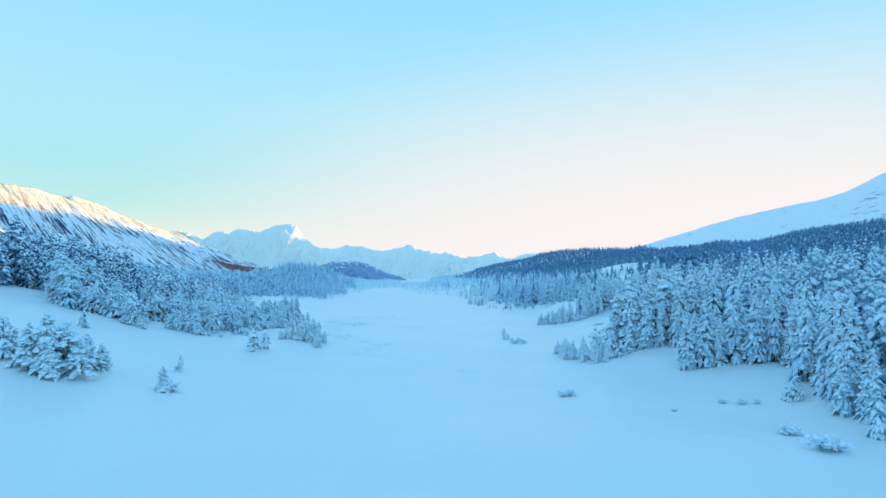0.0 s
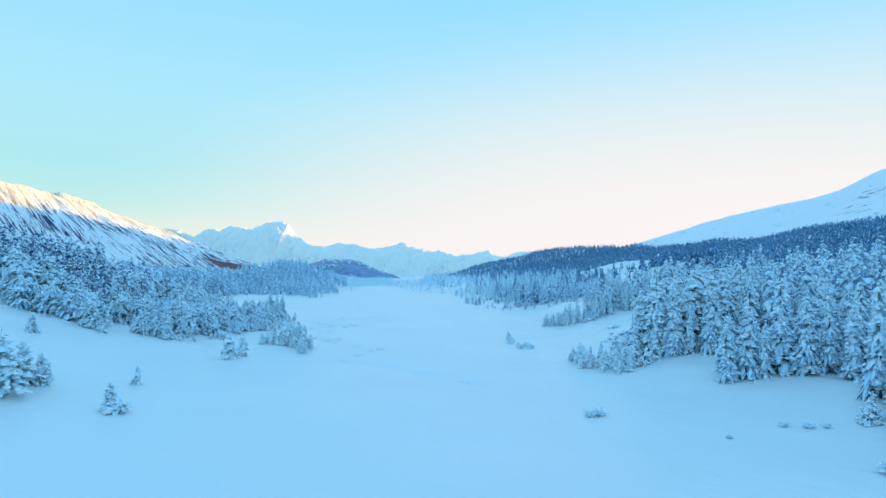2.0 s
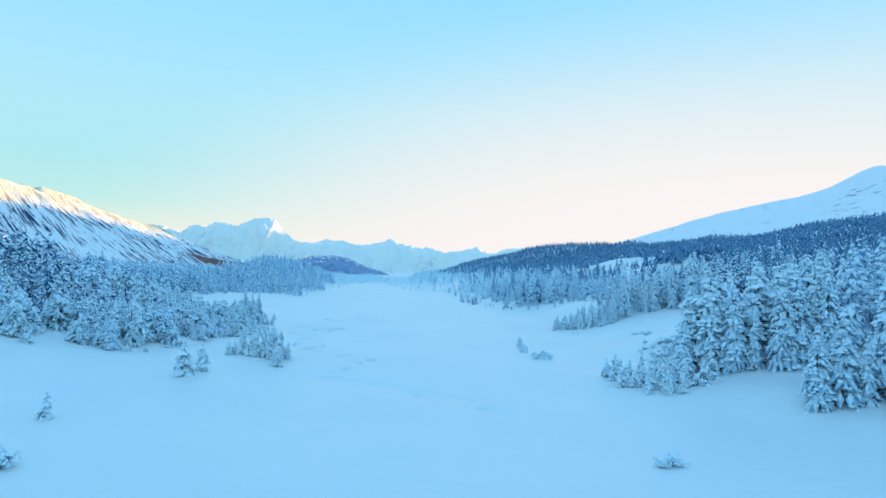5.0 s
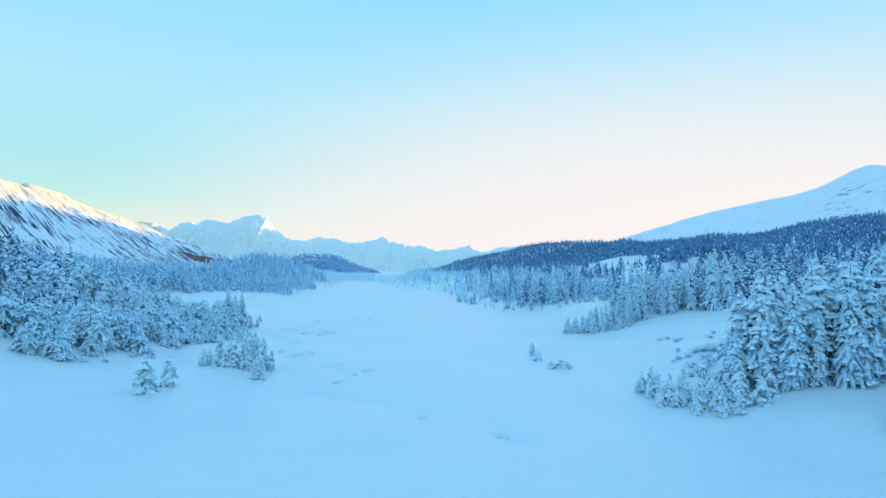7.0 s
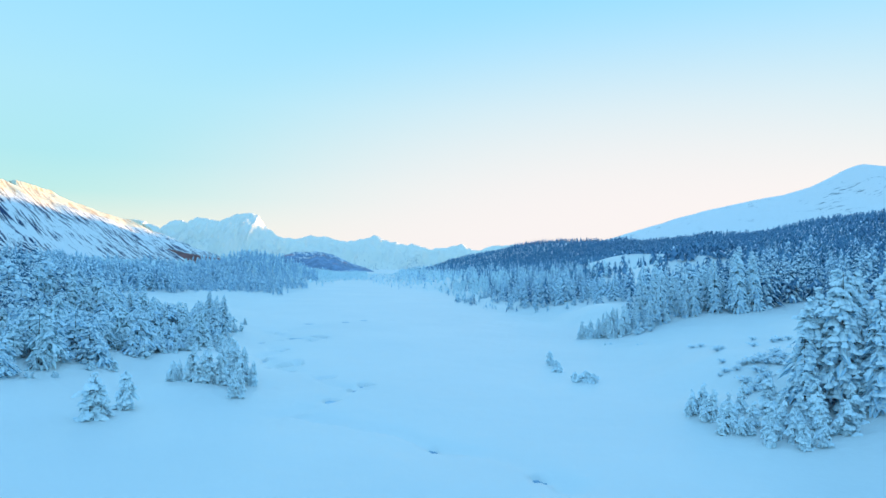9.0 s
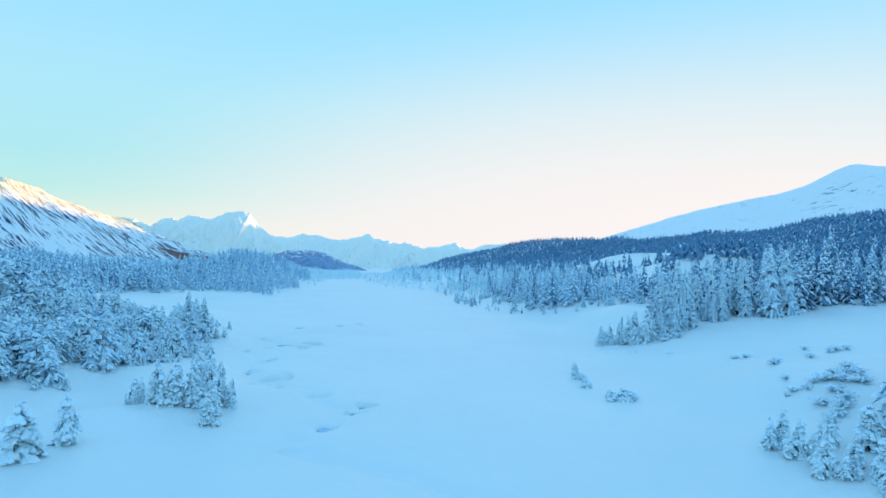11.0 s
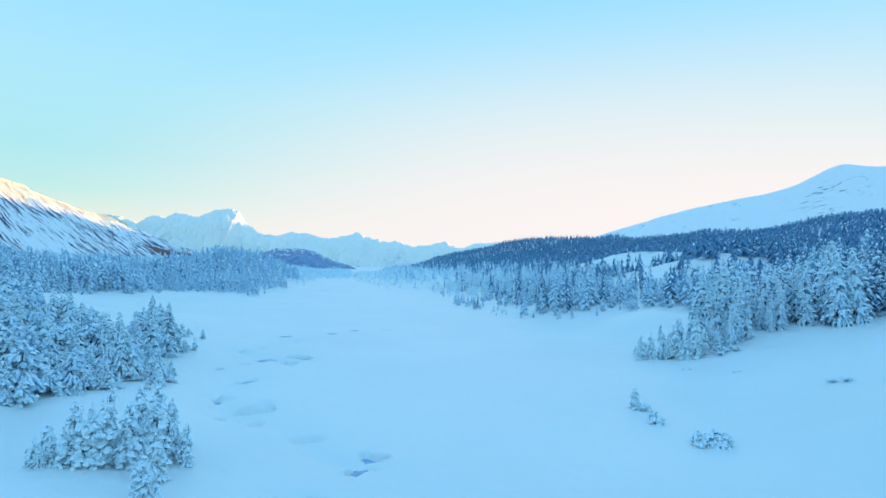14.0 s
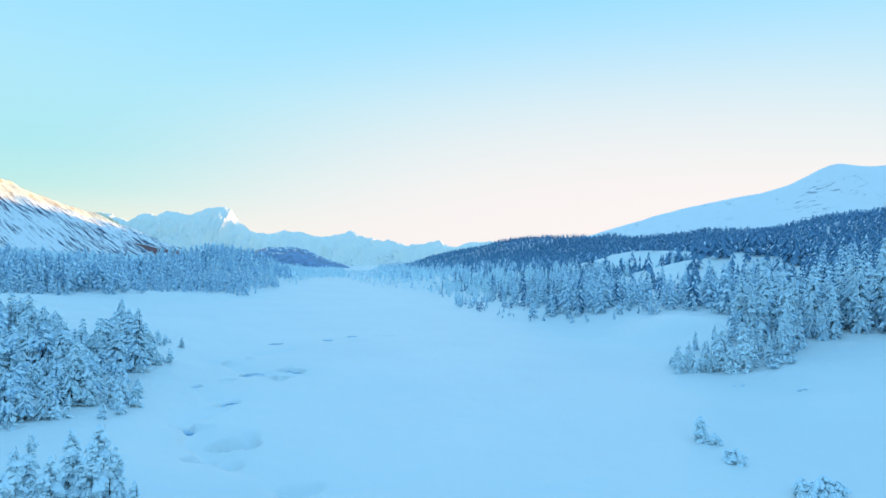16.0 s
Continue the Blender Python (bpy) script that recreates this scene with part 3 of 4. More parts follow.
def cone_arrays(seed, tiers, per, girth, laden=0.9, cover=0.7, dark=1.0, low=0.04):
    """A spruce seen from afar, one metre tall: tiers of pointed boughs that hang from a straight stem, with snow on their backs."""
    rng = np.random.default_rng(seed)
    k = np.arange(tiers * per)
    h = low + (0.90 - low) * ((k // per + 0.5) / tiers) ** 1.08 + rng.normal(0, 0.25 / tiers, len(k))
    a = k * 2.39996 + rng.normal(0, 0.45, len(k))
    r = (girth * np.clip(1 - h, 0, 1) ** 0.85 + 0.02) * rng.uniform(0.65, 1.3, len(k))
    rise, half = 0.95 / tiers * rng.uniform(0.8, 1.3, len(k)), 2.3 / per * rng.uniform(0.7, 1.15, len(k))

    def kites(i, out, width, lift, steep):
        spot = lambda turn, q, z: np.stack([np.cos(a[i] + turn) * q, np.sin(a[i] + turn) * q, z], 1)
        z = h[i] + lift * rise[i]
        v = np.stack([spot(0, 0 * r[i], np.minimum(z + steep * rise[i], 0.99)), spot(-half[i] * width, 0.62 * out * r[i], z + 0.12 * rise[i]),
                      spot(0, out * r[i], z - (0.1 + 0.25 * steep) * r[i]), spot(half[i] * width, 0.62 * out * r[i], z + 0.12 * rise[i])], 1).reshape(-1, 3)
        f = np.array([[0, 1, 2], [0, 2, 3]])[None] + (np.arange(len(i)) * 4)[:, None, None]
        return v, f.reshape(-1, 3)
    spike = np.array([(0.014, 0, 0.84), (-0.007, 0.012, 0.84), (-0.007, -0.012, 0.84), (0, 0, 1.02)])
    held = np.flatnonzero(rng.random(len(k)) < laden)
    return join([kites(k, 0.75 + 0.25 * dark, dark, 0.0, 1.0), (spike, np.array([(0, 1, 3), (1, 2, 3), (2, 0, 3)]))]), kites(held, 1.0, cover, 0.34, 0.55)


def shrub_arrays(seed, stems=34):
    """A low shrub, one metre high: thin frosted twigs out of one root with a little snow caught on them."""
    rng = np.random.default_rng(seed)
    wood, cap = [], []
    for k in range(stems):
        a, reach, up = rng.uniform(0, 6.28), rng.uniform(0.15, 1.0), rng.uniform(0.4, 1.05)
        pts = [np.array([reach * t ** 1.3 * math.cos(a), reach * t ** 1.3 * math.sin(a), up * t ** 0.8 * (1 - 0.3 * t * reach) - 0.1 * (1 - t)]) for t in (0, 0.4, 0.75, 1.0)]
        ring = np.array([[math.cos(b), math.sin(b), 0] for b in (0, 2.1, 4.2)])
        v = np.concatenate([p + ring * w for p, w in zip(pts, (0.022, 0.018, 0.012, 0.005))])
        f = [(3 * i + j, 3 * i + (j + 1) % 3, 3 * i + 3 + (j + 1) % 3) for i in range(3) for j in range(3)] + [(3 * i + j, 3 * i + 3 + (j + 1) % 3, 3 * i + 3 + j) for i in range(3) for j in range(3)]
        wood.append((v, np.array(f)))
        at = np.array([pts[1] * 0.4 + pts[2] * 0.6, pts[2], pts[3]])
        wood.append(needle_sprays(rng, at, np.full(3, 0.10), np.full(3, a), 2))
        keep = rng.random(3) < 0.45
        if keep.any():
            cap.append(snow_clumps(rng, at[keep] + np.array([0, 0, 0.02]), rng.uniform(0.07, 0.17, keep.sum()), np.full(keep.sum(), a), 6))
    return join(wood), join(cap)


def trunk_arrays(sides=7, girth=0.011):
    ring = np.linspace(0, 2 * np.pi, sides, endpoint=False)
    rows = [(-0.04, 1.35), (0.0, 1.1), (0.35, 0.75), (0.7, 0.4), (0.985, 0.06)]
    v = np.array([(girth * r * math.cos(a), girth * r * math.sin(a), z) for z, r in rows for a in ring])
    f = [(i * sides + j, i * sides + (j + 1) % sides, (i + 1) * sides + (j + 1) % sides, (i + 1) * sides + j) for i in range(len(rows) - 1) for j in range(sides)]
    return v, np.array(f)


def tree_meshes(seed, boughs, girth, leaders=1, laden=0.95, fine=2, shape=0.75, green=M_NEEDLE, cap=0.034, hang=(0.35, 1.15)):
    needle, snow = spruce_arrays(seed, boughs, fine, girth, laden=laden, leaders=leaders, shape=shape, cap=cap, hang=hang)
    return (mesh_from("trunk", *trunk_arrays(), [M_BARK]), mesh_from("crown", *needle, [green]), mesh_from("snow_load", *snow, [M_SNOW]))


def put_tree(kind, name, x, y, tall, girth, turn, label, category, group):
    ob = new(name)
    ob.empty_display_size = 0.2
    ob.matrix_world = Matrix.Translation((x, y, float(land(x, y)) - 0.08)) @ Euler((0, 0, turn)).to_matrix().to_4x4() @ Matrix.Diagonal((tall * girth, tall * girth, tall, 1))
    for part_name, me in zip(("trunk", "crown", "snow_load"), kind):
        new(part_name, me).parent = ob
    tagged(ob.children[-1], "clumps of clinging snow", kind="stuff")
    return tagged(ob, label, category, group)


# where woods stand, in the plan
WOOD_BANK = [(-31.5, 188), (-36, 187), (-41, 184), (-40, 165), (-46, 160), (-48, 150), (-52, 151), (-58, 160), (-62, 146), (-67, 152), (-74, 157), (-82, 158), (-92, 174), (-97, 160), (-190, 150), (-420, 200), (-300, 330), (-150, 330), (-88, 262), (-38, 244), (-36, 219), (-34, 200)]
WOOD_FLAT = [(-122, 345), (-100, 372), (-60, 418), (-42, 490), (-40, 560), (-60, 800), (-140, 1400), (-900, 1400), (-900, 500), (-420, 200), (-200, 320)]
WOOD_CLUMP = [(49, 114), (53, 110), (58, 110), (63, 104), (70, 104), (71, 119), (56, 118)]
WOOD_NEAR = [(45, 134), (58, 138), (70, 142), (82, 152), (120, 180), (460, 172), (460, 10), (74, 10), (56, 44), (54, 64), (55, 75), (60, 85), (61, 92), (65, 104), (73, 114), (70, 125), (58, 128)]
WOOD_HILL = [(45, 214), (52, 209), (60, 208), (70, 214), (88, 213), (105, 222), (130, 205), (200, 172), (460, 160), (470, 1100), (330, 1300), (150, 1450), (20, 1450), (0, 760), (14, 560),
             (46, 505), (46, 430), (40, 356), (43, 318), (46, 300), (60, 278), (84, 268), (86, 236), (52, 228)]
WOOD_END = [(-260, 820), (120, 780), (120, 1500), (-260, 1500)]
GLADES = [(67, 250, 18, 15), (144, 370, 36, 32), (185, 500, 33, 30), (-95, 300, 50, 42), (-50, 290, 30, 45), (260, 700, 26, 22), (310, 980, 24, 26)]


def wooded(x, y):
    ok = np.zeros(np.shape(x), bool)
    ex, ey, loose = x, y, fbm(x, y, 9.0, 3, 14)
    x, y = x + 2.0 * fbm(x, y, 12.0, 3, 51), y + 2.0 * fbm(x, y, 12.0, 3, 52)
    wild = 13.0 * smooth(285, 370, ey) * (ex < 0)                              # across the flat the wood's edge runs in and out
    x, y = x + wild * fbm(ex, ey, 40.0, 3, 53), y + wild * fbm(ex, ey, 34.0, 3, 54)
    for area in (WOOD_BANK, WOOD_FLAT, WOOD_CLUMP, WOOD_NEAR, WOOD_HILL, WOOD_END):
        ok |= inside(x, y, area)
    stray = np.where(ex > 0, fbm(ex, ey, 9.0, 2, 91), 0.0)
    for gx, gy, rx, ry in GLADES:
        ok &= (stray > 0.62) | (((x - gx) / rx) ** 2 + ((y - gy) / ry) ** 2 > 1 + 1.0 * fbm(x, y, 15.0, 3, 4))
    thin = np.where(ex < 0, 0.10, 0.42) + 0.5 * smooth(300, 500, ey)       # the bank's trees stand in looser clumps
    seen = (ex < 0.96 * ey + 22) & (ex > -0.86 * ey - 30) & (ex < np.interp(ey, *RIDGE) + 14) & (ex > -360 - 0.15 * ey)
    return ok & seen & (loose < thin + 0.35)


def scatter(x0, x1, y0, y1, gap, seed):
    rng = np.random.default_rng(seed)
    x, y = np.meshgrid(np.arange(x0, x1, gap), np.arange(y0, y1, gap))
    x, y = x + rng.uniform(-0.48, 0.48, x.shape) * gap, y + rng.uniform(-0.48, 0.48, y.shape) * gap
    x, y = x.ravel(), y.ravel()
    keep = wooded(x, y)
    return x[keep], y[keep]


def tree_height(x, y):
    """Taller on the wooded hill, stunted along the bank and the valley's edge."""
    right = x - np.interp(y, *RIGHT_FOOT)
    tall = np.where(x > 0, 4.6 + 6.4 * smooth(4, 28, right) + 2.0 * smooth(230, 150, y), 5.6 + (3.5 + 5.5 * smooth(420, 300, y)) * smooth(-50, -120, x) + 2.0 * smooth(300, 420, y))
    for sx, sy, r in ((112, 316, 32), (163, 455, 34)):                        # stunted below the clearings
        tall = tall * (1 - 0.5 * np.exp(-((x - sx) / r) ** 2 - ((y - sy) / r) ** 2))
    tall = tall * (1 - 0.32 * smooth(290, 400, y) * (x > 0))                    # smaller further up the valley
    return tall * (1 + 0.22 * fbm(x, y, 18.0, 2, 6))


def forest(name, x, y, kind, label, seed, green=M_WOOD, tall=1.0, vary=(0.55, 1.28)):
    """Trees past counting, as one mesh. kind: a function that gives one tree's needles and snow for a seed."""
    rng = np.random.default_rng(seed)
    kinds = []
    for k in range(6):
        (nv, nf), (sv, sf) = kind(seed + k)
        kinds.append((np.concatenate([nv, sv]), np.concatenate([nf, sf + len(nv)]), np.r_[np.zeros(len(nf), int), np.ones(len(sf), int)]))
    high, z = tall * tree_height(x, y) * rng.uniform(*vary, len(x)), land(x, y)
    pick, turn, fat = rng.integers(0, 6, len(x)), rng.uniform(0, 6.28, len(x)), rng.uniform(0.85, 1.25, len(x))
    V, F, W, at = [], [], [], 0
    for k, (v, f, which) in enumerate(kinds):
        i = np.flatnonzero(pick == k)
        c, s = np.cos(turn[i])[:, None], np.sin(turn[i])[:, None]
        r = (high[i] * fat[i])[:, None]
        X = (v[None, :, 0] * c - v[None, :, 1] * s) * r + x[i][:, None]
        Y = (v[None, :, 0] * s + v[None, :, 1] * c) * r + y[i][:, None]
        Z = v[None, :, 2] * high[i][:, None] + z[i][:, None] - 0.1
        V.append(np.stack([X, Y, Z], -1).reshape(-1, 3))
        F.append((f[None] + (np.arange(len(i)) * len(v))[:, None, None]).reshape(-1, 3) + at)
        W.append(np.tile(which, len(i)))
        at += len(i) * len(v)
    ob = new(name, mesh_from(name, np.concatenate(V), np.concatenate(F), [green, M_SNOW], True, np.concatenate(W)))
    return tagged(ob, label, "forest", kind="stuff")


KINDS = [tree_meshes(100 + k, 116, 0.165 + 0.015 * (k % 3), 1 + (k == 4), cap=0.03, hang=(0.4, 1.25)) for k in range(6)]
GRAND = [tree_meshes(180 + k, 150, 0.185 + 0.015 * k, fine=3, cap=0.027, hang=(0.55, 1.45)) for k in range(3)]
BUSHY = [tree_meshes(150 + k, 100, 0.24 + 0.03 * (k % 3), 3 + k % 2, shape=0.52, green=(M_RIME, M_NEEDLE)[k % 2]) for k in range(6)]
SLIM = [tree_meshes(220 + k, 60, 0.20 + 0.025 * k, 2 + k % 2, 1.0, 3, 0.55, M_RIME, 0.06) for k in range(4)]
YOUNG = [tree_meshes(200 + k, 56, 0.25 + 0.03 * k, 1 + k % 2, 1.0, 3, 0.5, M_RIME, 0.07) for k in range(3)]
THICK = [tree_meshes(240 + k, 84, 0.17 + 0.02 * k, 2 + k % 2, 1.0, 3, 0.6, M_RIME, 0.05) for k in range(3)]
SAPLING = [tree_meshes(260 + k, 34, 0.28 + 0.04 * k, 2, 1.0, 2, 0.5, M_RIME, 0.08) for k in range(3)]
MOUND = [tree_meshes(280 + k, 60, 0.50 + 0.06 * k, 3, 1.0, 3, 0.4, M_RIME, 0.13) for k in range(2)]
SHRUBS = []
for k in range(3):
    wood, cap = shrub_arrays(400 + k)
    SHRUBS.append((mesh_from("brushwood", *wood, [M_TWIG]), mesh_from("snow_load", *cap, [M_SNOW])))

# the woods that the flight passes nearest, tree by tree
tx, ty = scatter(-130, 130, 20, 262, 3.7, 1)
t_rng = np.random.default_rng(7)
tallness = tree_height(tx, ty) * t_rng.uniform(0.55, 1.28, len(tx))
foot = (tx > 0) & (tx < np.interp(ty, *RIGHT_FOOT) + 11)                 # stunted at the foot of the slope
tallness = np.where(foot, 0.62 * tallness, tallness) * np.where((tx > 40) & (tx < 60) & (ty > 200) & (ty < 240), 0.6, 1.0)
reach = np.hypot(tx, 0.8 * (ty - 165)) + 0.25 * np.abs(tx)
away = np.where(tx > 0, -11.0, 11.0)
reach = reach - 26.0 * ((tx > 0) & (ty > 196)) + 45.0 * (wooded(tx + away, ty) & wooded(tx, ty - 13.0))     # trees deep in the wood come last
single = np.zeros(len(tx), bool)
single[np.argsort(reach)[:262]] = True
for i in np.flatnonzero(single):
    bank = tx[i] < 0
    put_tree((BUSHY if bank or foot[i] else KINDS)[int(t_rng.integers(6))], "spruce_tree", tx[i], ty[i], tallness[i], t_rng.uniform(0.85, 1.2) * (1.2 if bank else 1.0), t_rng.uniform(0, 6.28),
             "stunted spruce tree loaded with snow on the bank" if bank else "tall spruce tree loaded with snow on the slope", "spruce tree",
             "spruces on the low bank" if bank else "spruces on the hillside")
rest = ~single
shed = (tx < -58) & (land(tx, ty) + 2 * fbm(tx, ty, 14.0, 2, 77) > 8.0)      # the tall ones up the bank have shed their snow
lofty = (tx > 70) & (land(tx, ty) + 3 * fbm(tx, ty, 20.0, 2, 78) > 12.0)
for name, some, kind, label, seed, green, tall in (
        ("bank_wood", (tx < 0) & ~shed, lambda k: spruce_arrays(k, 44, 1, 0.25, laden=0.92, leaders=2, shape=0.65), "loose wood of bushy snow-laden spruces on the bank", 300, M_NEEDLE, 1.0),
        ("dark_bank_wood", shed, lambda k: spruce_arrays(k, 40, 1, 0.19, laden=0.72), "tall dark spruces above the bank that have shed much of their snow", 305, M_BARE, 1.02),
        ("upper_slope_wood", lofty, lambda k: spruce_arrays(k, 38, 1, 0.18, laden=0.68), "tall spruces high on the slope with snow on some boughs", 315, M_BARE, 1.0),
        ("slope_wood", (tx > 0) & ~lofty, lambda k: spruce_arrays(k, 38, 1, 0.18), "dense wood of tall snow-laden spruces behind the nearest trees", 310, M_WOOD, 1.0)):
    forest(name, tx[rest & some], ty[rest & some], kind, label, seed, green, tall)


def high_up(x, y, size, limit, mingle=15.0):
    return land(x, y) + 3 * fbm(x, y, size, 2, 71) + mingle * fbm(x, y, 4.0, 1, 72) > limit


mx, my = scatter(-330, 440, 0, 520, 4.9, 2)
mid = ~((np.abs(mx) < 130) & (my > 20) & (my < 262)) & (np.hypot(mx, my) < 560) & ~((mx > 0) & high_up(mx, my, 30.0, 21.5, 16.0))
bare = high_up(mx, my, 24.0, 14, 18.0) & (mx > 0)
dim = high_up(mx, my, 24.0, 15) & (mx < 0)
full = mid & ~bare & ~dim
close = my < 390
front = np.where(wooded(mx, my - 9.0), 1.0, 0.55) * np.where(wooded(mx, my - 20.0), 1.0, 0.85)      # lower along the near edge
for name, some, kind, label, seed in (
        ("hillside_forest", full & close, lambda k: cone_arrays(k, 11, 6, 0.20, 1.0, 1.25, 0.75), "thick snow-laden spruce forest on the valley sides", 320),
        ("flat_forest", full & ~close & (mx < 0), lambda k: cone_arrays(k, 7, 5, 0.21, 0.86, 0.95, 0.85), "thick wood of snow-dusted spruces across the flat", 327),
        ("far_hillside_forest", full & ~close & (mx > 0), lambda k: cone_arrays(k, 7, 5, 0.21, 1.0, 1.2, 0.65), "thick snow-dusted spruce forest further up the valley", 325),
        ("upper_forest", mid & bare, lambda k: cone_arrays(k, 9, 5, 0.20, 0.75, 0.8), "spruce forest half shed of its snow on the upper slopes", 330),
        ("bank_forest", mid & dim, lambda k: cone_arrays(k, 9, 5, 0.20, 0.85, 1.0), "tall spruce forest half shed of its snow above the bank", 335)):
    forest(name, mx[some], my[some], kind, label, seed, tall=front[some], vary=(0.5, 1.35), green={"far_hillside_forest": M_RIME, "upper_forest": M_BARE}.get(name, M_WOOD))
fx, fy = scatter(-600, 480, 0, 1450, 9.2, 3)
beyond = ~((fx > -330) & (fx < 440) & (fy < 520) & (np.hypot(fx, fy) < 560)) & ~((fx > 0) & high_up(fx, fy, 60.0, 20, 16.0))
higher = (fx > 0) & high_up(fx, fy, 40.0, 11)
forest("distant_forest", fx[beyond & ~higher], fy[beyond & ~higher], lambda k: cone_arrays(k, 4, 4, 0.26, 1.0, 1.2, 0.6), "distant pale conifer forest along the frozen valley", 340, M_RIME, np.where(wooded(fx, fy - 20.0), 1.0, 0.6)[beyond & ~higher])
forest("distant_upper_forest", fx[beyond & higher], fy[beyond & higher], lambda k: cone_arrays(k, 4, 4, 0.27, 0.7, 0.85), "distant conifer forest thinly snowed over on the hillside", 345)
ux, uy = scatter(100, 470, 60, 1450, 5.1, 4)
top = high_up(ux, uy, 45.0, 19.5, 16.0)
crown = ((0.62 + 0.3 * smooth(600, 850, uy) * smooth(1200, 950, uy) + 0.2 * smooth(480, 380, uy)) / (1 - 0.32 * smooth(290, 400, uy)))[top]
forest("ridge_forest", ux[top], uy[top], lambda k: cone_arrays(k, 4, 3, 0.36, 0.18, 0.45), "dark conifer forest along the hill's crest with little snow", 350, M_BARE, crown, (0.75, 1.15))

# a darker grove on the low rise across the flat
gx, gy = scatter(-140, -42, 520, 740, 5.0, 6)
grove = ((gx + 90) / 46) ** 2 + ((gy - 625) / 105) ** 2 < 1
forest("spruce_grove", gx[grove], gy[grove], lambda k: cone_arrays(k, 6, 4, 0.2, 0.5, 0.6), "dark grove of taller spruces that have shed their snow", 360)

# big spruces at the edge of the near slope
EDGE = [(48, 137, 12.5), (50, 134, 15.5), (53, 136.5, 14), (52.5, 131.5, 10), (56, 133, 15), (59, 136, 14), (60, 131, 14.5), (63, 134, 13.5), (64.5, 130, 14), (50.5, 140, 11), (68, 135, 13),
        (56, 139.5, 14), (61.5, 140, 15), (66.5, 139, 14), (71.5, 138.5, 14), (54, 142, 12), (64, 143.5, 14), (70, 143, 14), (59, 128.5, 11)]
for x, y, tall in EDGE:
    put_tree(GRAND[int(t_rng.integers(3))], "spruce_tree", x, y, tall, t_rng.uniform(1.1, 1.4), t_rng.uniform(0, 6.28),
             "tall spruce tree loaded with snow at the wood's edge", "spruce tree", "spruces on the hillside")

# a few that stand out of the bank's wood
for x, y, tall in [(-34, 214, 9.0), (-36.5, 218, 8.0), (-34.5, 207, 8.5), (-38, 211, 7.5), (-42, 200, 8.0), (-40, 225, 8.5)]:
    put_tree(KINDS[int(t_rng.integers(6))], "spruce_tree", x, y, tall, t_rng.uniform(1.1, 1.35), t_rng.uniform(0, 6.28),
             "tall snow-laden spruce standing out of the bank's wood", "spruce tree", "spruces on the low bank")

# trees that stand alone on the open snow
LONE = [(-37.7, 112.7, 3.0), (-31.8, 139.8, 5.0), (-30.1, 145, 4.4), (-29.7, 161.6, 2.6), (29.6, 178.6, 2.6)]
ROUND = [(28.8, 172.3, 1.4), (29.3, 164.2, 1.6), (31.2, 164.1, 1.8), (30.2, 177.6, 1.2), (-34.6, 98.0, 2.2)]
STOUT = [(-52.5, 98.5, 7.5), (-54, 100.5, 8.5), (-51, 100.5, 7.0), (-55.8, 100, 7.0), (-51.5, 103.5, 7.5), (-54.5, 103.5, 8.0), (-57.5, 102.5, 5.5), (-50, 106.5, 5.8), (-49, 107.8, 4.4), (-62, 104, 6.5),
         (-63.5, 106, 6.0), (-65.6, 136.7, 3.6), (-35.2, 98.5, 3.8), (-30.5, 202, 2.0), (-29.2, 187, 1.6), (-33.0, 219, 2.2), (-34.2, 239, 2.0), (-30.0, 196, 2.4)]
THICKET = [(-26, 158, 4.6), (-24.2, 159, 5.0), (-22.6, 160, 4.8), (-21, 161.5, 5.0), (-20.2, 157.5, 3.6), (-19.6, 153.5, 3.4), (-20.6, 163, 4.6), (-23.2, 163.5, 5.2), (-25.4, 163, 4.8), (-22, 166, 5.0),
           (-28.8, 157.3, 2.2), (-28, 158.3, 2.8), (-18.7, 162, 3.2), (-29.5, 170.6, 2.0)]
LOW = [(35.3, 140, 3.6), (36.8, 140.5, 4.0), (35.7, 133, 4.2), (38.8, 133.6, 3.4), (42.6, 136.3, 5.0), (40, 128.4, 4.0), (36.5, 131.8, 2.6), (37.4, 128.3, 3.4), (41, 131.5, 4.4),
       (39.7, 126.6, 3.2), (41.6, 126.2, 2.8), (45.1, 128, 4.2), (43, 128.5, 4.6), (38, 136.5, 3.8), (40.3, 138, 4.2), (47.5, 130, 5.0), (44.5, 131, 6.0), (55.5, 86.5, 3.6), (57.2, 88, 4.0), (36.3, 137.3, 4.2), (36.2, 134.8, 3.2), (38.6, 130.2, 4.6)]
FOOT = [(47.5, 214, 3.4), (49.0, 217.5, 4.0), (49.8, 213.8, 3.6), (51.6, 218.3, 4.4), (52.0, 214.4, 4.6), (53.4, 211.8, 5.2), (53.6, 209.3, 4.0), (54.6, 215, 5.6), (55.6, 209.4, 5.4), (56.6, 216, 6.2),
        (58.0, 213, 6.4), (57.6, 209.8, 4.6)]
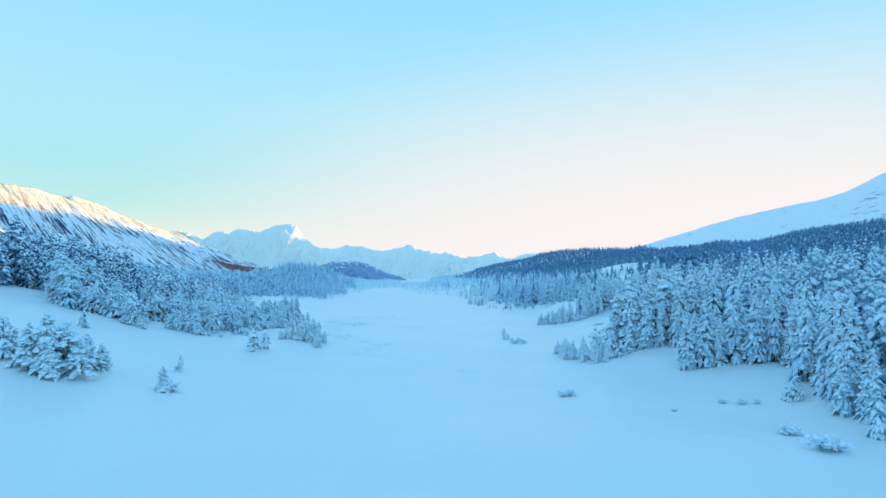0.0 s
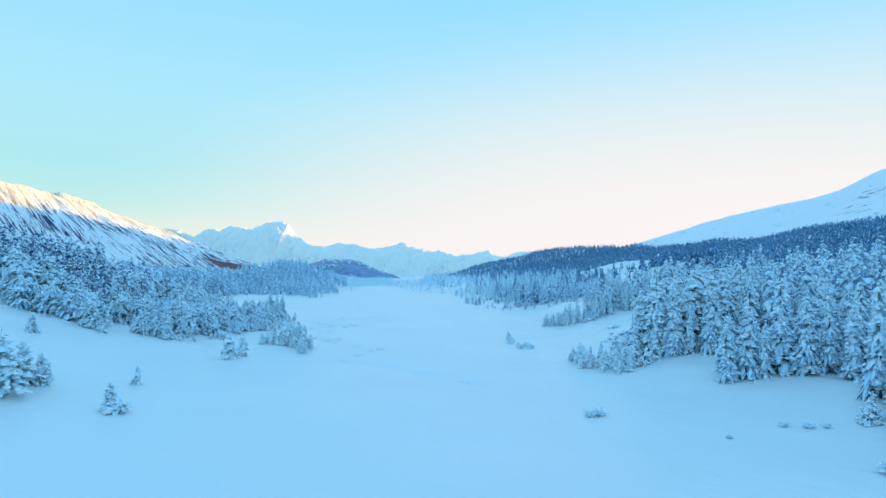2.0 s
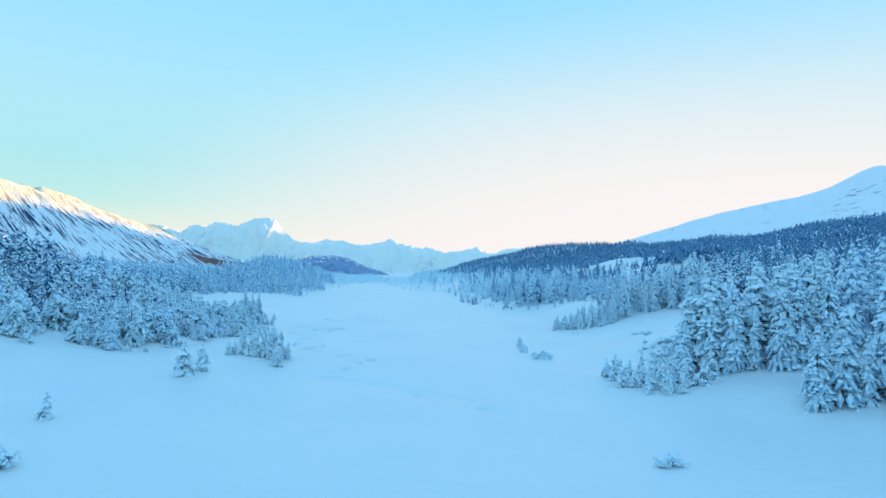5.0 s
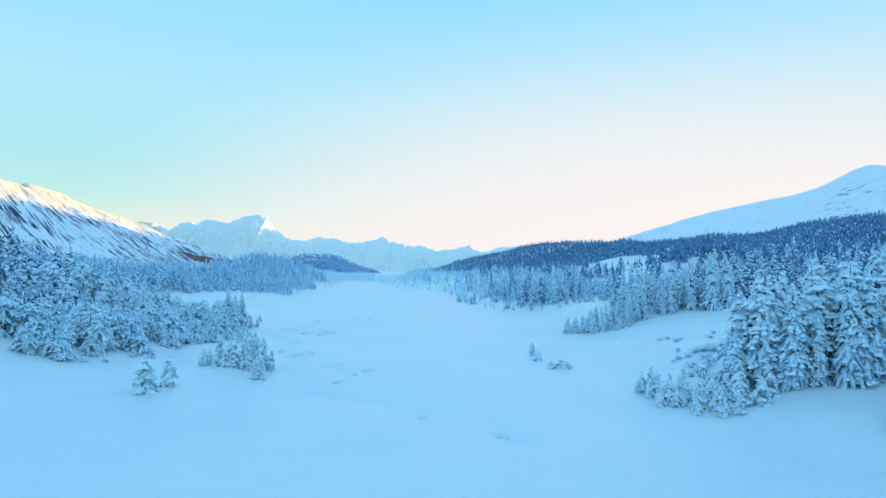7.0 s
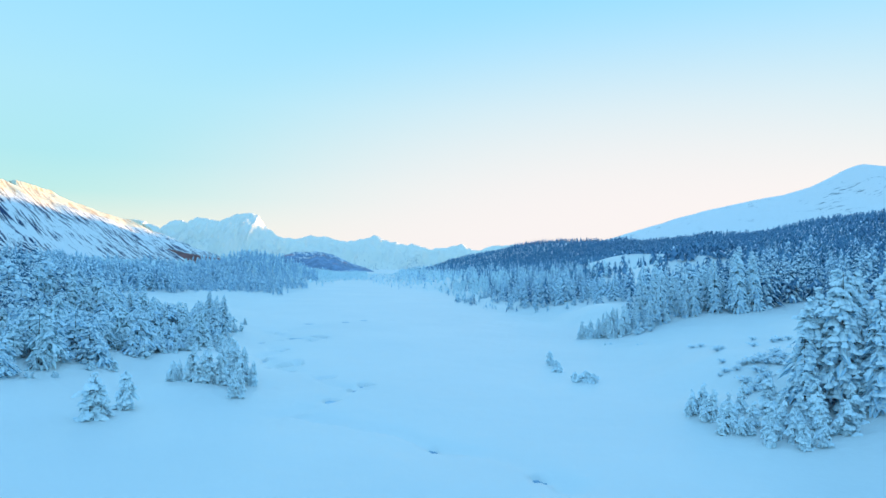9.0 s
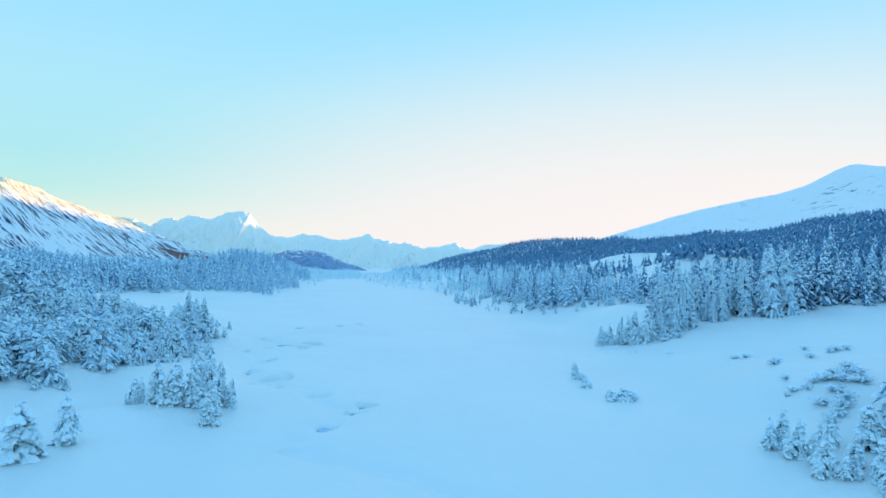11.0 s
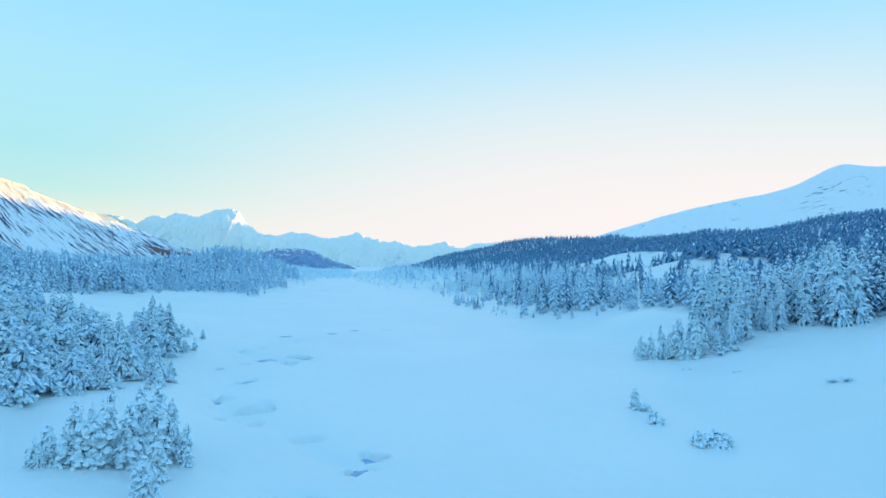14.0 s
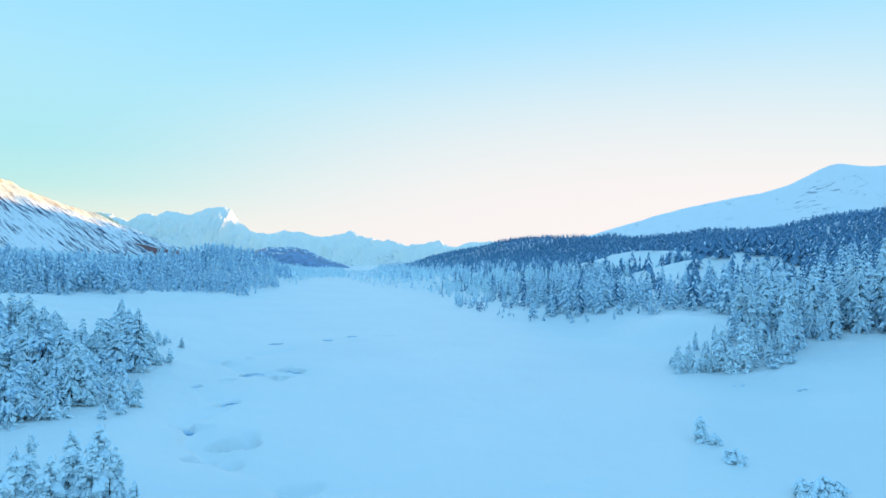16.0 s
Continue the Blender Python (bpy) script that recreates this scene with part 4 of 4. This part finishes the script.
for group, table, kinds in (("round young spruces on the open snow", ROUND, MOUND), ("young spruces at the hill's foot", FOOT, THICK), ("young spruces on the open snow", LONE, YOUNG), ("clump on the open snow", STOUT, THICK), ("thicket on the low bank", THICKET, THICK), ("young spruces below the wood", LOW, SLIM)):
    for x, y, tall in table:
        put_tree(kinds[int(t_rng.integers(len(kinds)))], "young_spruce", x, y, tall * (0.85 if table is LOW else 1.12 if table is THICKET else 1.0), t_rng.uniform(0.85, 1.2) * (1.5 if table is STOUT else 1.0), t_rng.uniform(0, 6.28),
                 "low round spruce almost buried in snow" if table is ROUND else "small snow-crusted spruce standing on open snow" if table is LONE else "bushy snow-crusted spruce on the open snow" if table is STOUT else
                 "young snow-crusted spruce at the foot of the wood", "spruce tree", group)


# small ones scattered along the ragged edge of the bank's wood
e_rng = np.random.default_rng(19)
ex, ey = e_rng.uniform(-70, -24, 900), e_rng.uniform(142, 248, 900)
near_edge = ~wooded(ex, ey) & (wooded(ex - 3.5, ey) | wooded(ex - 1.5, ey + 3.0)) & (ex < np.interp(ey, *LEFT_FOOT) + 4)
for i in np.flatnonzero(near_edge)[:44]:
    put_tree(SAPLING[int(e_rng.integers(3))], "young_spruce", ex[i], ey[i], e_rng.uniform(1.0, 3.2), e_rng.uniform(0.9, 1.3), e_rng.uniform(0, 6.28),
             "small snow-buried spruce at the ragged edge of the bank's wood", "spruce tree", "young spruces along the bank")

# shrubs that poke out of the snow
def put_shrub(x, y, tall, spread):
    ob = new("snowy_shrub")
    ob.empty_display_size = 0.2
    ob.matrix_world = Matrix.Translation((x, y, float(land(x, y)) - 0.05)) @ Euler((0, 0, t_rng.uniform(0, 6.28))).to_matrix().to_4x4() @ Matrix.Diagonal((tall * spread, tall * spread, tall, 1))
    for part_name, me in zip(("brushwood", "snow_load"), SHRUBS[int(t_rng.integers(3))]):
        tagged(new(part_name, me), kind="stuff").parent = ob
    return tagged(ob, "low bare shrub half buried in snow", "shrub", "shrubs in the snow")


BRUSH = [(-34.0, 98.2, 1.8), (25.2, 97.4, 1.3), (26.6, 98.0, 1.5), (32.6, 164.6, 0.9), (47.0, 90.0, 0.9), (49.0, 88.6, 1.1), (51.0, 88.0, 0.9),
         (45.0, 71.2, 1.5), (44.2, 64.4, 2.0), (45.6, 64.0, 1.6), (38.0, 86.2, 0.6), (51.6, 162.5, 1.0), (53.0, 164.0, 0.9), (51.2, 152.5, 1.3), (48.0, 146.0, 1.4), (54.0, 150.0, 1.3), (56, 153, 1.1),
         (44.5, 143.5, 1.2), (46.2, 144.6, 1.4), (47.0, 148.0, 1.1), (49.5, 147.0, 1.3), (50.0, 149.5, 1.2), (52.4, 151.4, 1.4), (53.5, 154.0, 1.0), (49.0, 156.5, 0.8), (57.5, 156.5, 1.2),
         (46.1, 152.3, 0.6), (47.2, 152.8, 0.8), (48.6, 152.2, 0.9), (50.0, 152.9, 0.9), (51.8, 153.0, 0.9), (53.4, 152.8, 0.8), (55.2, 153.8, 0.9), (57.0, 154.4, 0.8),
         (66.2, 175.7, 0.9), (67.7, 172.2, 1.0), (69.4, 173.0, 1.1), (71.3, 173.0, 1.0), (61.3, 168.0, 0.9), (55.9, 178.0, 0.8), (57.2, 177.2, 0.9), (59.6, 208.0, 1.6), (61.4, 206.6, 1.4), (58.2, 206.2, 1.1), (48.9, 202.0, 0.35), (50.0, 201.6, 0.4), (52.6, 193.8, 0.4), (53.6, 194.0, 0.35)]
for x, y, tall in BRUSH:
    put_shrub(x, y, 0.9 * tall, t_rng.uniform(1.0, 1.5))

# ---------------------------------------------------------------- the creek's dark hollows
def hollow_sheet(px, py, rx, ry, down, below):
    """Dark level sheet for water and painted shade, ending where a hollow's banks rise."""
    rng = np.random.default_rng(int(abs(px) * 10))
    at = np.linspace(0, 2 * np.pi, 20, endpoint=False)
    x, y = px + 0.9 * rx * np.cos(at) * rng.uniform(0.85, 1.1, 20), py + 0.42 * ry + 0.40 * ry * np.sin(at) * rng.uniform(0.85, 1.1, 20)
    bm = bmesh.new()
    bm.faces.new([bm.verts.new((a - px, b - py, 0)) for a, b in zip(x, y)])
    me = bpy.data.meshes.new("water")
    bm.to_mesh(me), bm.free()
    me.materials.append(M_HOLLOW)
    ob = new("water", me)
    ob.location = (px, py, float(np.min(land(px + np.array([-0.5, 0.0, 0.5]) * rx, py - 0.7))) - below)
    return tagged(ob, "dark level sheet of creek water and painted shade in a snow hollow", "creek water", kind="structure")


for pit in PITS:
    if pit[5]:
        hollow_sheet(*pit)
